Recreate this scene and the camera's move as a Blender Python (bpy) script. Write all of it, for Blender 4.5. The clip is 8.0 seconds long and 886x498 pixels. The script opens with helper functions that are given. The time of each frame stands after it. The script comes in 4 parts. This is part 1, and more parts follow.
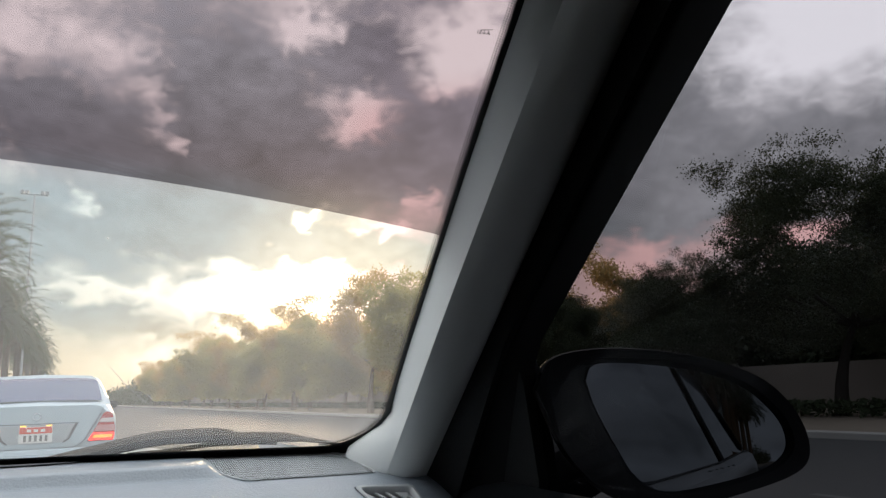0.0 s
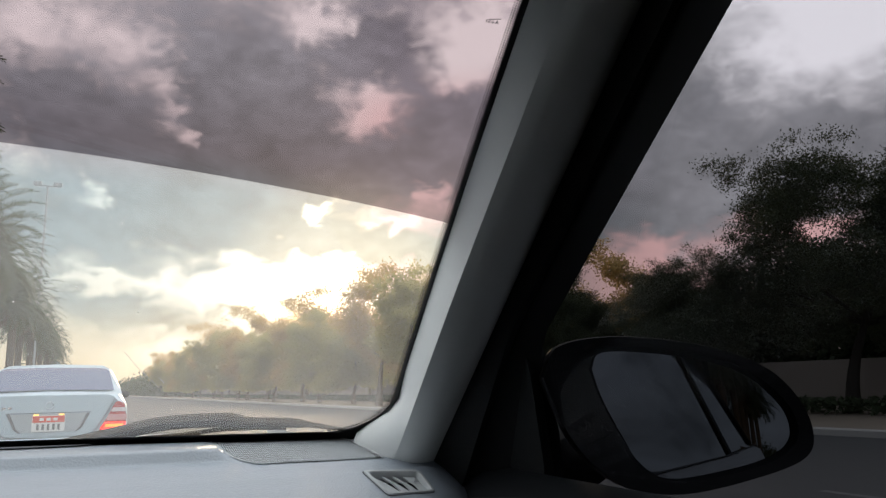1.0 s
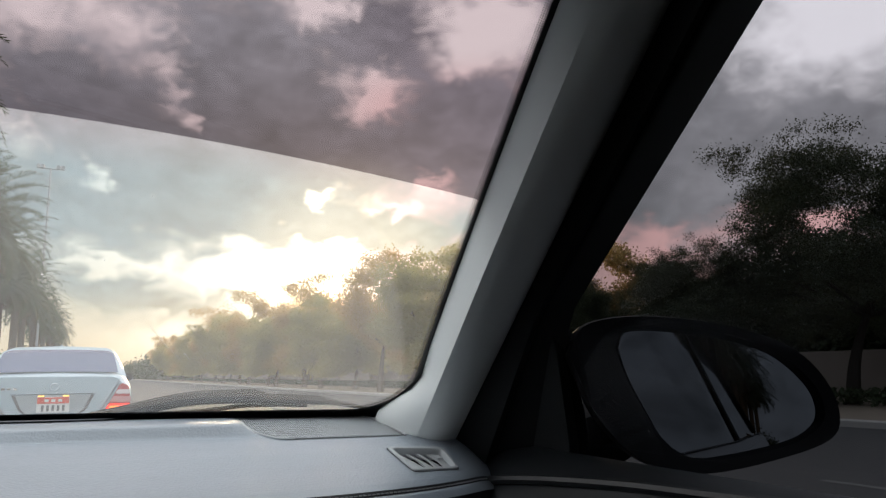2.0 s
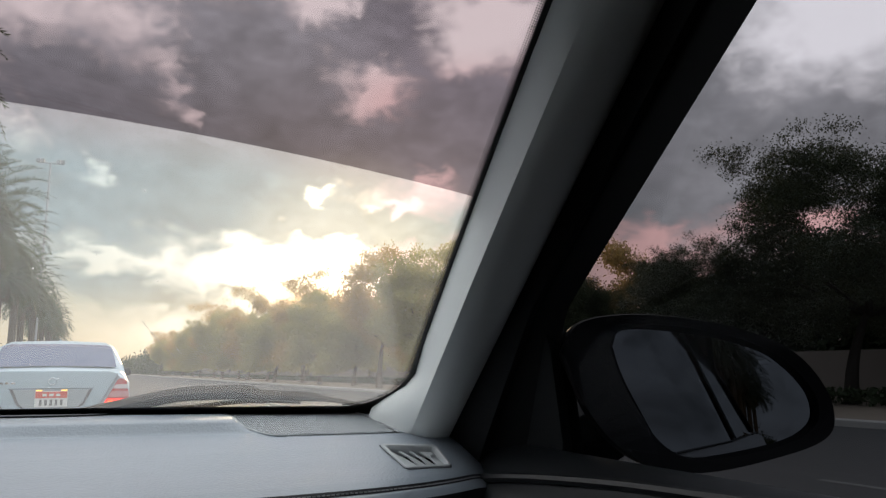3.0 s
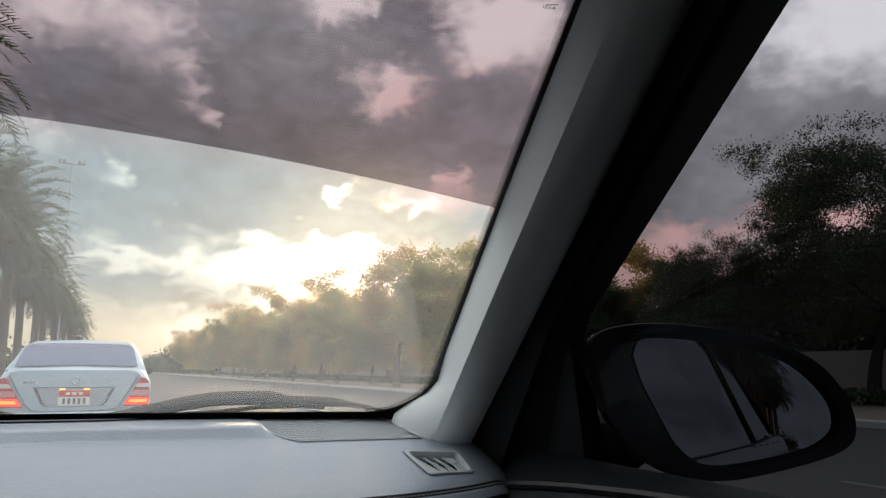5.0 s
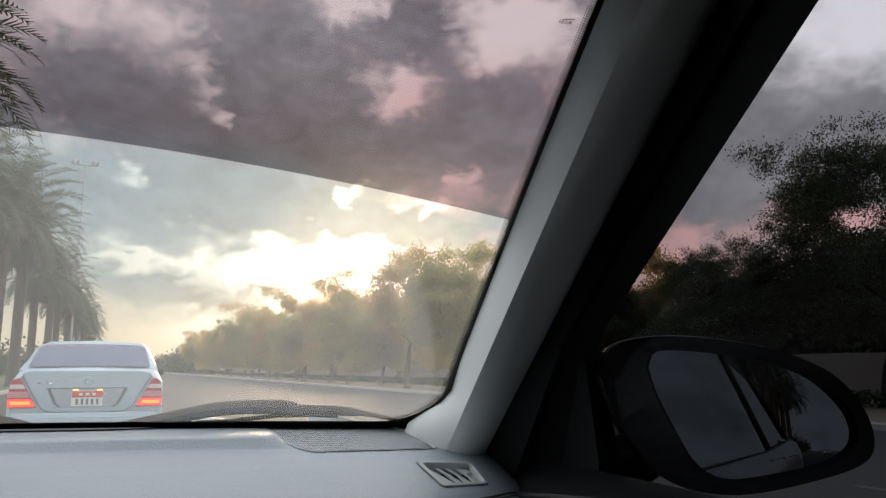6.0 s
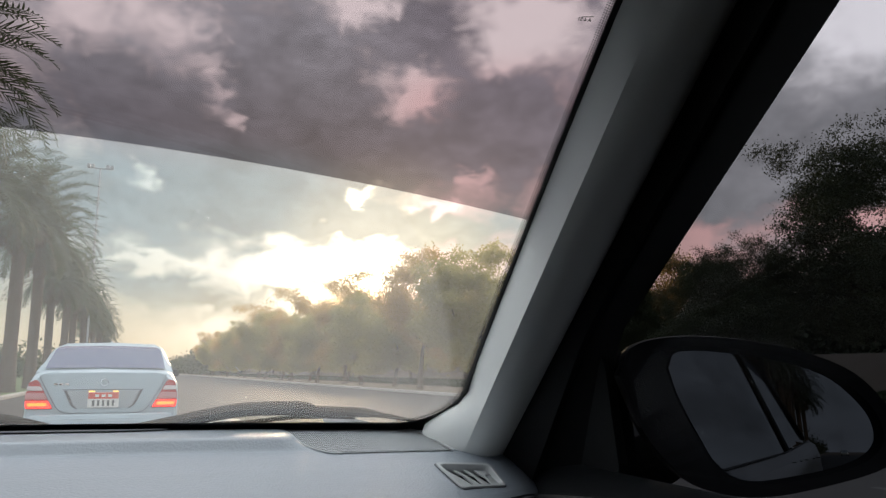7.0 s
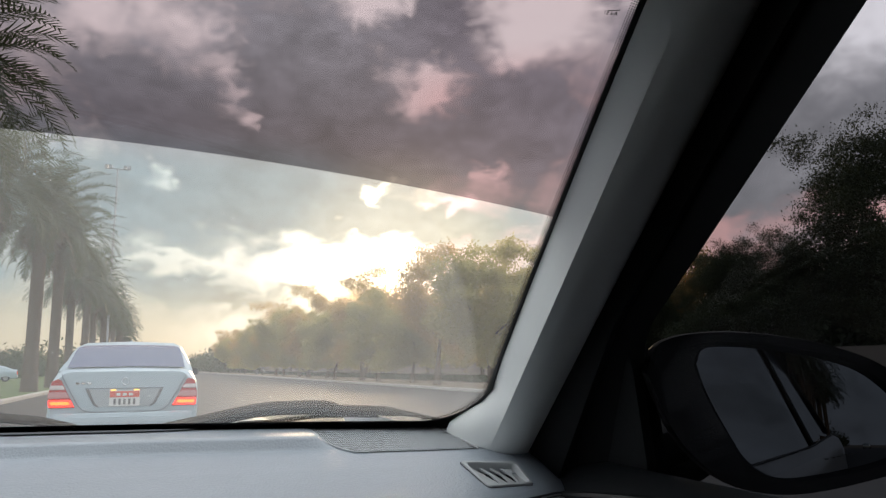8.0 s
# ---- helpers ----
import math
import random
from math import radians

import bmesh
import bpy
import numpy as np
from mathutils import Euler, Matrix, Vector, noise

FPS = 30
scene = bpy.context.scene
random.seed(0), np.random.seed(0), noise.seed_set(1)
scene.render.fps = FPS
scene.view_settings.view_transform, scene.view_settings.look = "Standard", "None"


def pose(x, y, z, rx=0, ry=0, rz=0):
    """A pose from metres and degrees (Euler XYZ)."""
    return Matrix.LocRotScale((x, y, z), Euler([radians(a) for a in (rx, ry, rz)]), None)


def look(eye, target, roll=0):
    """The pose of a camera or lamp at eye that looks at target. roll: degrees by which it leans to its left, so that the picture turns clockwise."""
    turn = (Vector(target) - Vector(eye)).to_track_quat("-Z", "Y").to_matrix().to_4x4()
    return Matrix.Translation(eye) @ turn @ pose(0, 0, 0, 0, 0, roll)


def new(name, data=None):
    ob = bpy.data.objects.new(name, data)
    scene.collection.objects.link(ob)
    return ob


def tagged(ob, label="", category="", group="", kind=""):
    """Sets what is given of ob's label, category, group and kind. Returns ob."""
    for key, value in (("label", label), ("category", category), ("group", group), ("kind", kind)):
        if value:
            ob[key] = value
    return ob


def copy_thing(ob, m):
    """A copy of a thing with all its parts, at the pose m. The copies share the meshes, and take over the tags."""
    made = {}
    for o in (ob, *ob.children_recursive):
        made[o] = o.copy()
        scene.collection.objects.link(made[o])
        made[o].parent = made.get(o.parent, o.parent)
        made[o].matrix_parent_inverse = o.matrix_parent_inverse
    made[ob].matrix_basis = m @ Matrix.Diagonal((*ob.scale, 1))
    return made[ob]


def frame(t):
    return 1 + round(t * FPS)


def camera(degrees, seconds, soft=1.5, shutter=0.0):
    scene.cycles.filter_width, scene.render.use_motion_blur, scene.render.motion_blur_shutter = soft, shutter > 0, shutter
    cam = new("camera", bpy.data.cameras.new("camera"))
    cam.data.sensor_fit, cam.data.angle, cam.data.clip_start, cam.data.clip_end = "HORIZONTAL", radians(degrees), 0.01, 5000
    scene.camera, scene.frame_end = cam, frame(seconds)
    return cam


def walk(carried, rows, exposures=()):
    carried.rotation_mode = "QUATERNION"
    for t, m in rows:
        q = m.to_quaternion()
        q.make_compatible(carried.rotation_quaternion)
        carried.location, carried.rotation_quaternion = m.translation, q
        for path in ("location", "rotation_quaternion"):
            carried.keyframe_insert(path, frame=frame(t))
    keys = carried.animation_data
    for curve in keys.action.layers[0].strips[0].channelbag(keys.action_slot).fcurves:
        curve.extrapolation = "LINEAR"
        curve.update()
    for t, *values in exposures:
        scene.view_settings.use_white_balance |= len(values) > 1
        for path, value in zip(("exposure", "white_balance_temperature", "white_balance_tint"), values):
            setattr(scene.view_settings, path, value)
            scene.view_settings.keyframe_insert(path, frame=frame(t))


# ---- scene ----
# x to the right of the car, y ahead, z up from the road; the eye sits in the front passenger seat.
cam = camera(62.0, 8.0, soft=1.35)
PATH = [
    (0.0, pose(0.037, -0.005, 1.096, 101.00, 1.78, -26.06)),
    (0.5, pose(0.039, -0.011, 1.093, 100.91, 1.43, -25.44)),
    (1.0, pose(0.035, -0.013, 1.088, 100.55, 1.22, -25.38)),
    (1.5, pose(0.026, -0.001, 1.089, 99.56, 1.09, -25.30)),
    (2.0, pose(0.011, 0.002, 1.078, 99.56, 0.58, -25.33)),
    (3.5, pose(0.021, 0.004, 1.079, 98.94, 0.10, -25.43)),
    (4.0, pose(0.021, 0.002, 1.087, 98.51, 0.28, -25.47)),
    (4.5, pose(0.011, -0.007, 1.084, 99.14, 0.30, -24.75)),
    (6.0, pose(0.003, -0.006, 1.100, 99.32, -0.09, -23.30)),
    (6.5, pose(-0.004, -0.002, 1.097, 99.72, 0.05, -22.84)),
    (7.0, pose(0.000, -0.000, 1.100, 99.40, -0.00, -22.30)),
    (7.5, pose(-0.003, 0.008, 1.103, 98.88, 0.32, -21.68)),
    (8.0, pose(-0.007, 0.007, 1.103, 99.08, 0.50, -21.01)),
]
walk(cam, PATH, exposures=[(0.0, 0.32), (2.0, 0.30), (3.5, 0.22), (8.0, 0.21)])

# ---------------------------------------------------------------- sky and sun
SUN_AZ, SUN_EL = 18.0, 7.5          # degrees right of straight ahead, above the horizon
world = bpy.data.worlds.new("evening_sky")
scene.world = world
world.use_nodes = True


def build_sky(nt):
    """Broken evening cloud: a clear-sky glow low ahead, dark cloud bases, pink gaps."""
    nt.nodes.clear()
    N = nt.nodes.new

    def link(a, b):
        nt.links.new(a, b)

    def put(socket, v):
        if isinstance(v, bpy.types.NodeSocket):
            link(v, socket)
        else:
            socket.default_value = v

    def m(op, a, b=0.0, c=0.0):
        n = N("ShaderNodeMath")
        n.operation = op
        put(n.inputs[0], a), put(n.inputs[1], b), put(n.inputs[2], c)
        return n.outputs[0]

    def mix(f, a, b):
        n = N("ShaderNodeMix")
        n.data_type = "RGBA"
        put(n.inputs[0], f), put(n.inputs[6], a), put(n.inputs[7], b)
        return n.outputs[2]

    def smooth(v, lo, hi, a=0.0, b=1.0):
        n = N("ShaderNodeMapRange")
        n.interpolation_type = "SMOOTHSTEP"
        put(n.inputs[0], v)
        for k, q in enumerate((lo, hi, a, b)):
            n.inputs[k + 1].default_value = q
        return n.outputs[0]

    co = N("ShaderNodeTexCoord").outputs["Generated"]
    sep = N("ShaderNodeSeparateXYZ")
    link(co, sep.inputs[0])
    X, Y, Z = sep.outputs
    az = m("MULTIPLY", m("ARCTAN2", X, Y), 57.2958)
    el = m("MULTIPLY", m("ARCSINE", Z), 57.2958)
    # noise space: degrees, clouds flattened towards the horizon
    comb = N("ShaderNodeCombineXYZ")
    put(comb.inputs[0], m("MULTIPLY", az, 0.055)), put(comb.inputs[1], m("MULTIPLY", el, 0.085))

    def fbm(scale, detail, rough, warp, off):
        n = N("ShaderNodeTexNoise")
        n.inputs["Scale"].default_value, n.inputs["Detail"].default_value = scale, detail
        n.inputs["Roughness"].default_value, n.inputs["Distortion"].default_value = rough, warp
        mp = N("ShaderNodeMapping")
        mp.inputs["Location"].default_value = (off, off * 0.7, 0)
        link(comb.outputs[0], mp.inputs[0])
        link(mp.outputs[0], n.inputs["Vector"])
        return n.outputs[0]

    big = fbm(2.3, 5, 0.50, 0.2, 3.1)
    fine = fbm(5.0, 5, 0.52, 0.3, 9.4)
    curl = fbm(13.0, 5, 0.55, 0.4, 5.7)
    # edges of the cloud masses are torn and curled by noise
    swirl, roll = fbm(9.0, 2, 0.5, 0.6, 1.7), fbm(8.0, 2, 0.5, 0.6, 12.3)
    azw = m("ADD", az, m("ADD", m("MULTIPLY", m("SUBTRACT", big, 0.5), 4.0), m("MULTIPLY", m("SUBTRACT", swirl, 0.5), 3.6)))
    elw = m("ADD", el, m("ADD", m("MULTIPLY", m("SUBTRACT", fine, 0.5), 2.4), m("MULTIPLY", m("SUBTRACT", roll, 0.5), 2.8)))
    dens = m("ADD", m("MULTIPLY", m("SUBTRACT", big, 0.5), 0.7), m("MULTIPLY", m("SUBTRACT", fine, 0.5), 1.7))
    dens = m("ADD", dens, m("MULTIPLY", m("SUBTRACT", curl, 0.5), 0.6))

    def blob(a, e, sa, se, w):
        u = m("DIVIDE", m("SUBTRACT", azw, a), sa)
        v = m("DIVIDE", m("SUBTRACT", elw, e), se)
        r = m("ADD", m("MULTIPLY", u, u), m("MULTIPLY", v, v))
        return m("MULTIPLY", m("POWER", 2.718, m("MULTIPLY", r, -1.0)), w)

    for b in MASSES:
        dens = m("ADD", dens, blob(*b))
    for b in GAPS:
        dens = m("SUBTRACT", dens, blob(*b))
    cover = smooth(m("ADD", dens, 0.48), -0.42, 1.0)
    # nearness to the sun
    sa, se = radians(SUN_AZ), radians(SUN_EL)
    sd = (math.sin(sa) * math.cos(se), math.cos(sa) * math.cos(se), math.sin(se))
    dot = m("ADD", m("ADD", m("MULTIPLY", X, sd[0]), m("MULTIPLY", Y, sd[1])), m("MULTIPLY", Z, sd[2]))
    glow = smooth(dot, 0.984, 0.998)
    halo = smooth(dot, 0.94, 0.99)
    low = smooth(el, 3.0, 12.0)
    gap = mix(low, (0.56, 0.515, 0.44, 1), (0.66, 0.71, 0.70, 1))
    gap = mix(smooth(el, 14.5, 18), gap, mix(smooth(el, 19, 25), (1.25, 1.0, 0.99, 1), (1.4, 1.2, 1.19, 1)))
    gap = mix(m("MULTIPLY", halo, m("SUBTRACT", 1.0, smooth(el, 11, 15))), gap, (1.0, 0.95, 0.85, 1))
    gap = mix(glow, gap, (5.0, 4.3, 3.1, 1))
    gap = mix(m("MULTIPLY", smooth(dot, 0.992, 0.998), smooth(el, 7.0, 5.0)), gap, (3.4, 1.75, 0.65, 1))
    gap = mix(m("MULTIPLY", smooth(el, 25, 20), smooth(az, 15, 22)), gap, (1.28, 0.84, 0.83, 1))
    gap = mix(smooth(az, 33, 46), gap, mix(smooth(el, 11, 18), (3.3, 1.85, 1.7, 1), (4.3, 3.95, 3.9, 1)))
    dark = mix(smooth(el, 2, 7), (0.42, 0.395, 0.335, 1), (0.180, 0.242, 0.280, 1))
    dark_band = mix(smooth(el, 17, 26), (0.235, 0.213, 0.242, 1), (0.45, 0.43, 0.465, 1))
    dark = mix(smooth(m("ADD", el, smooth(az, 8, 24, 0.0, 3.0)), 14, 18), dark, mix(smooth(az, 10, 26), dark_band, (0.33, 0.29, 0.335, 1)))
    dark = mix(m("MULTIPLY", glow, 0.35), dark, (0.95, 0.82, 0.62, 1))
    dark = mix(smooth(az, 34, 46), dark, (1.08, 1.01, 1.03, 1))
    # thin bright cloud overhead, paler and evener cloud away from the sunset
    away, over = smooth(dot, 0.45, 0.0), smooth(el, 30, 46)
    gap, dark = mix(away, gap, (1.7, 1.78, 1.92, 1)), mix(away, dark, (0.88, 0.93, 1.02, 1))
    gap, dark = mix(over, gap, (2.1, 2.14, 2.22, 1)), mix(over, dark, (1.22, 1.26, 1.32, 1))
    ahead = smooth(dot, -0.8, 0.4, 0.75, 1.0)
    shade = N("ShaderNodeVectorMath")
    shade.operation = "SCALE"
    body = m("MULTIPLY", smooth(fine, 0.25, 0.75, 0.82, 1.20), smooth(curl, 0.3, 0.7, 0.92, 1.08))
    far_body = m("MULTIPLY", smooth(big, 0.36, 0.64, 0.42, 1.5), body)
    grade = N("ShaderNodeMix")
    put(grade.inputs[0], away), put(grade.inputs[2], body), put(grade.inputs[3], far_body)
    link(dark, shade.inputs[0]), link(grade.outputs[0], shade.inputs[3])
    col = mix(cover, gap, shade.outputs[0])
    vm = N("ShaderNodeVectorMath")
    vm.operation = "SCALE"
    link(col, vm.inputs[0]), link(ahead, vm.inputs[3])
    sky = N("ShaderNodeTexSky")
    sky.sky_type, sky.sun_disc = "NISHITA", False
    sky.sun_elevation, sky.sun_rotation = se, sa
    bg1, bg2, add = N("ShaderNodeBackground"), N("ShaderNodeBackground"), N("ShaderNodeAddShader")
    link(vm.outputs[0], bg1.inputs[0])
    bg1.inputs[1].default_value = SKY_LEVEL
    link(sky.outputs[0], bg2.inputs[0])
    bg2.inputs[1].default_value = 0.012
    link(bg1.outputs[0], add.inputs[0]), link(bg2.outputs[0], add.inputs[1])
    out = N("ShaderNodeOutputWorld")
    link(add.outputs[0], out.inputs[0])


SKY_LEVEL = 1.0
# cloud masses and gaps: azimuth, elevation, half widths in degrees, density
MASSES = [
    (10.2, 21.5, 5.4, 5.0, 1.3), (18.6, 21.2, 0.8, 0.9, 0.8), (20.6, 25.9, 3.4, 2.0, 1.15), (27.5, 19.3, 4.4, 3.6, 1.2), (15.5, 16.6, 9.0, 2.2, 1.0),
    (-2.5, 19.7, 4.8, 2.3, 1.0), (2.0, 16.6, 5.0, 1.7, 0.8), (7.0, 12.6, 9.0, 2.2, 1.2), (20.0, 10.8, 6.0, 1.2, 0.9),
    (1.6, 5.9, 2.5, 0.8, 1.1), (5.2, 5.1, 1.7, 0.45, 0.9), (12.3, 6.5, 1.7, 0.5, 0.9), (9.0, 5.5, 1.3, 0.35, 0.7),
    (-6.0, 11.0, 4.0, 2.5, 0.6), (44.0, 20.0, 4.0, 4.0, 0.8), (54.0, 15.0, 9.0, 2.8, 1.2), (42.0, 13.5, 6.0, 2.5, 1.0)
]
GAPS = [
    (19.3, 21.2, 1.9, 1.8, 1.25), (29.8, 26.3, 4.4, 2.5, 1.35), (27.0, 23.6, 1.5, 1.3, 0.9), (2.4, 24.2, 2.2, 2.0, 0.8), (4.6, 20.5, 1.1, 1.7, 0.9),
    (5.9, 18.3, 1.0, 1.0, 1.0), (-4.5, 24.6, 3.6, 2.0, 0.75), (15.5, 27.4, 2.6, 1.3, 1.3), (24.3, 14.9, 1.7, 0.9, 1.1),
    (-0.2, 13.9, 1.1, 0.9, 0.95), (16.2, 13.1, 0.7, 0.65, 1.35), (22.1, 12.4, 1.3, 0.45, 1.25), (9.8, 7.6, 4.2, 1.3, 1.8),
    (1.0, 7.7, 3.6, 0.6, 1.0), (17.5, 9.0, 2.6, 1.6, 1.7), (19.5, 6.5, 3.2, 2.5, 1.5), (3.0, 2.6, 9.0, 1.3, 0.6),
    (57.0, 24.5, 7.0, 4.0, 1.4), (52.0, 10.4, 3.0, 1.2, 1.1), (40.0, 8.0, 5.0, 2.2, 1.4)
]
build_sky(world.node_tree)

sun_data = bpy.data.lights.new("sun", "SUN")
sun_data.energy, sun_data.angle, sun_data.color = 2.6, radians(20), (1.0, 0.72, 0.44)
sun = new("sun", sun_data)
a, e = radians(SUN_AZ), radians(SUN_EL)
sun.matrix_world = look((math.sin(a) * math.cos(e) * 50, math.cos(a) * math.cos(e) * 50, math.sin(e) * 50), (0, 0, 0))

# ---------------------------------------------------------------- materials


def material(name, color, rough=0.6, metal=0.0, vary=0.15, scale=8.0, bump=0.0, bump_scale=200.0, second=None,
             coat=0.0, island=0.0, spec=0.5, thin=0.0, thin_color=(0.2, 0.2, 0.05)):
    """Base colour varied at two scales, with fine relief."""
    mt = bpy.data.materials.new(name)
    mt.use_nodes = True
    nt = mt.node_tree
    b = nt.nodes["Principled BSDF"]
    b.inputs["Roughness"].default_value, b.inputs["Metallic"].default_value = rough, metal
    b.inputs["Coat Weight"].default_value = coat
    b.inputs["Specular IOR Level"].default_value = spec
    co = nt.nodes.new("ShaderNodeTexCoord")

    def noise_of(s, d):
        n = nt.nodes.new("ShaderNodeTexNoise")
        n.inputs["Scale"].default_value, n.inputs["Detail"].default_value = s, d
        nt.links.new(co.outputs["Object"], n.inputs["Vector"])
        return n.outputs[0]

    def mixer(f, c1, c2):
        n = nt.nodes.new("ShaderNodeMix")
        n.data_type = "RGBA"
        nt.links.new(f, n.inputs[0])
        for k, c in ((6, c1), (7, c2)):
            if isinstance(c, tuple):
                n.inputs[k].default_value = c
            else:
                nt.links.new(c, n.inputs[k])
        return n.outputs[2]

    c2 = second or tuple(c * (1 - vary) for c in color)
    c1 = color if second else tuple(min(1, c * (1 + vary)) for c in color)
    col = mixer(noise_of(scale, 3), (*c1, 1), (*c2, 1))
    col = mixer(noise_of(scale * 14, 2), col, mixer(noise_of(scale * 3, 2), (*color, 1), (*c2, 1)))
    if island:
        g = nt.nodes.new("ShaderNodeNewGeometry")
        mr = nt.nodes.new("ShaderNodeHueSaturation")
        k = nt.nodes.new("ShaderNodeMapRange")
        k.inputs[3].default_value, k.inputs[4].default_value = 1 - island, 1 + island
        nt.links.new(g.outputs["Random Per Island"], k.inputs[0])
        nt.links.new(k.outputs[0], mr.inputs["Value"])
        nt.links.new(col, mr.inputs["Color"])
        col = mr.outputs[0]
    nt.links.new(col, b.inputs["Base Color"])
    if bump:
        bp = nt.nodes.new("ShaderNodeBump")
        bp.inputs["Strength"].default_value, bp.inputs["Distance"].default_value = bump, 0.002
        nt.links.new(noise_of(bump_scale, 4), bp.inputs["Height"])
        nt.links.new(bp.outputs[0], b.inputs["Normal"])
    if thin:
        # light that shines through leaves
        tl, mx = nt.nodes.new("ShaderNodeBsdfTranslucent"), nt.nodes.new("ShaderNodeMixShader")
        tl.inputs[0].default_value = (*thin_color, 1)
        mx.inputs[0].default_value = thin
        nt.links.new(b.outputs[0], mx.inputs[1]), nt.links.new(tl.outputs[0], mx.inputs[2])
        nt.links.new(mx.outputs[0], nt.nodes["Material Output"].inputs[0])
    return mt


def pane(name, tint, dust=0.0, dust_color=(0.8, 0.78, 0.72), gloss=1.3, swept=False):
    """Thin glass: coloured transmission, a film of dust, a faint mirror gloss."""
    mt = bpy.data.materials.new(name)
    mt.use_nodes = True
    nt = mt.node_tree
    nt.nodes.clear()
    N, link = nt.nodes.new, nt.links.new
    tr = N("ShaderNodeBsdfTransparent")
    tr.inputs[0].default_value = (*tint, 1)
    last = tr.outputs[0]
    if dust:
        tl = N("ShaderNodeBsdfTranslucent")
        tl.inputs[0].default_value = (*dust_color, 1)
        mx = N("ShaderNodeMixShader")
        co, n = N("ShaderNodeTexCoord"), N("ShaderNodeTexNoise")
        n.inputs["Scale"].default_value, n.inputs["Detail"].default_value = 6.0, 5
        link(co.outputs["Object"], n.inputs["Vector"])
        k = N("ShaderNodeMapRange")
        k.inputs[3].default_value, k.inputs[4].default_value = dust * 0.8, dust * 1.2
        link(n.outputs[0], k.inputs[0])
        amount = k.outputs[0]
        if swept:
            # the wiper's arc leaves a dustier fan inside its edge
            geo, vd, mr, mu = N("ShaderNodeNewGeometry"), N("ShaderNodeVectorMath"), N("ShaderNodeMapRange"), N("ShaderNodeMath")
            vd.operation, mu.operation = "DISTANCE", "MULTIPLY"
            vd.inputs[1].default_value = (-0.24, 1.03, 1.04)
            for q, v in enumerate((0.626, 0.632, 1.06, 0.66)):
                mr.inputs[q + 1].default_value = v
            link(geo.outputs["Position"], vd.inputs[0]), link(vd.outputs["Value"], mr.inputs[0])
            link(amount, mu.inputs[0]), link(mr.outputs[0], mu.inputs[1])
            # film weighted thicker to the right, standing in for glare round the sun
            xyz, rim, mul = N("ShaderNodeSeparateXYZ"), N("ShaderNodeMapRange"), N("ShaderNodeMath")
            mul.operation, rim.interpolation_type = "MULTIPLY", "SMOOTHSTEP"
            for q, v in enumerate((-0.30, 0.18, 0.62, 1.12)):
                rim.inputs[q + 1].default_value = v
            link(geo.outputs["Position"], xyz.inputs[0]), link(xyz.outputs[0], rim.inputs[0])
            link(mu.outputs[0], mul.inputs[0]), link(rim.outputs[0], mul.inputs[1])
            amount = mul.outputs[0]
        link(amount, mx.inputs[0])
        link(last, mx.inputs[1]), link(tl.outputs[0], mx.inputs[2])
        last = mx.outputs[0]
    if gloss:
        gl, mx2, fr = N("ShaderNodeBsdfGlossy"), N("ShaderNodeMixShader"), N("ShaderNodeFresnel")
        gl.inputs["Roughness"].default_value = 0.01
        fr.inputs["IOR"].default_value = gloss
        link(fr.outputs[0], mx2.inputs[0])
        link(last, mx2.inputs[1]), link(gl.outputs[0], mx2.inputs[2])
        last = mx2.outputs[0]
    out = N("ShaderNodeOutputMaterial")
    link(last, out.inputs[0])
    return mt


def glowing(name, color, strength):
    mt = bpy.data.materials.new(name)
    mt.use_nodes = True
    b = mt.node_tree.nodes["Principled BSDF"]
    b.inputs["Base Color"].default_value = (*color, 1)
    b.inputs["Emission Color"].default_value = (*color, 1)
    b.inputs["Emission Strength"].default_value = strength
    return mt


ASPHALT = material("asphalt", (0.042, 0.043, 0.044), 0.62, spec=0.4, vary=0.15, scale=0.25, bump=0.3, bump_scale=60)
KERB = material("kerb_concrete", (0.40, 0.385, 0.355), 0.85, vary=0.15, scale=1.5, bump=0.4, bump_scale=40)
LINE = material("worn_road_paint", (0.15, 0.148, 0.142), 0.7, vary=0.2, scale=2.0)
SAND = material("sandy_ground", (0.24, 0.195, 0.15), 0.95, vary=0.25, scale=0.3, bump=0.5, bump_scale=20)
LAWN = material("lawn", (0.05, 0.10, 0.022), 0.9, vary=0.3, scale=0.8, bump=0.6, bump_scale=30)
GRASS = material("grass_blades", (0.06, 0.12, 0.025), 0.8, vary=0.3, scale=2, island=0.35)
LEAF = material("leaves", (0.11, 0.125, 0.045), 0.55, vary=0.3, scale=0.6, island=0.25, thin=0.60, thin_color=(0.66, 0.57, 0.24))
LEAF_DRY = material("feathery_leaves", (0.08, 0.10, 0.04), 0.6, vary=0.3, scale=0.6, island=0.25, thin=0.62, thin_color=(0.78, 0.55, 0.23))
BARK = material("bark", (0.15, 0.115, 0.085), 0.9, vary=0.35, scale=3, bump=0.8, bump_scale=25)
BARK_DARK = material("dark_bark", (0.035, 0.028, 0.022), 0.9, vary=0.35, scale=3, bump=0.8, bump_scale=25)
PALM_LEAF = material("palm_leaflets", (0.03, 0.045, 0.022), 0.6, vary=0.25, scale=0.8, island=0.3, thin=0.22, thin_color=(0.15, 0.18, 0.09))
PALM_DEAD = material("dry_palm_fronds", (0.12, 0.095, 0.06), 0.8, vary=0.3, scale=1.0, island=0.3)
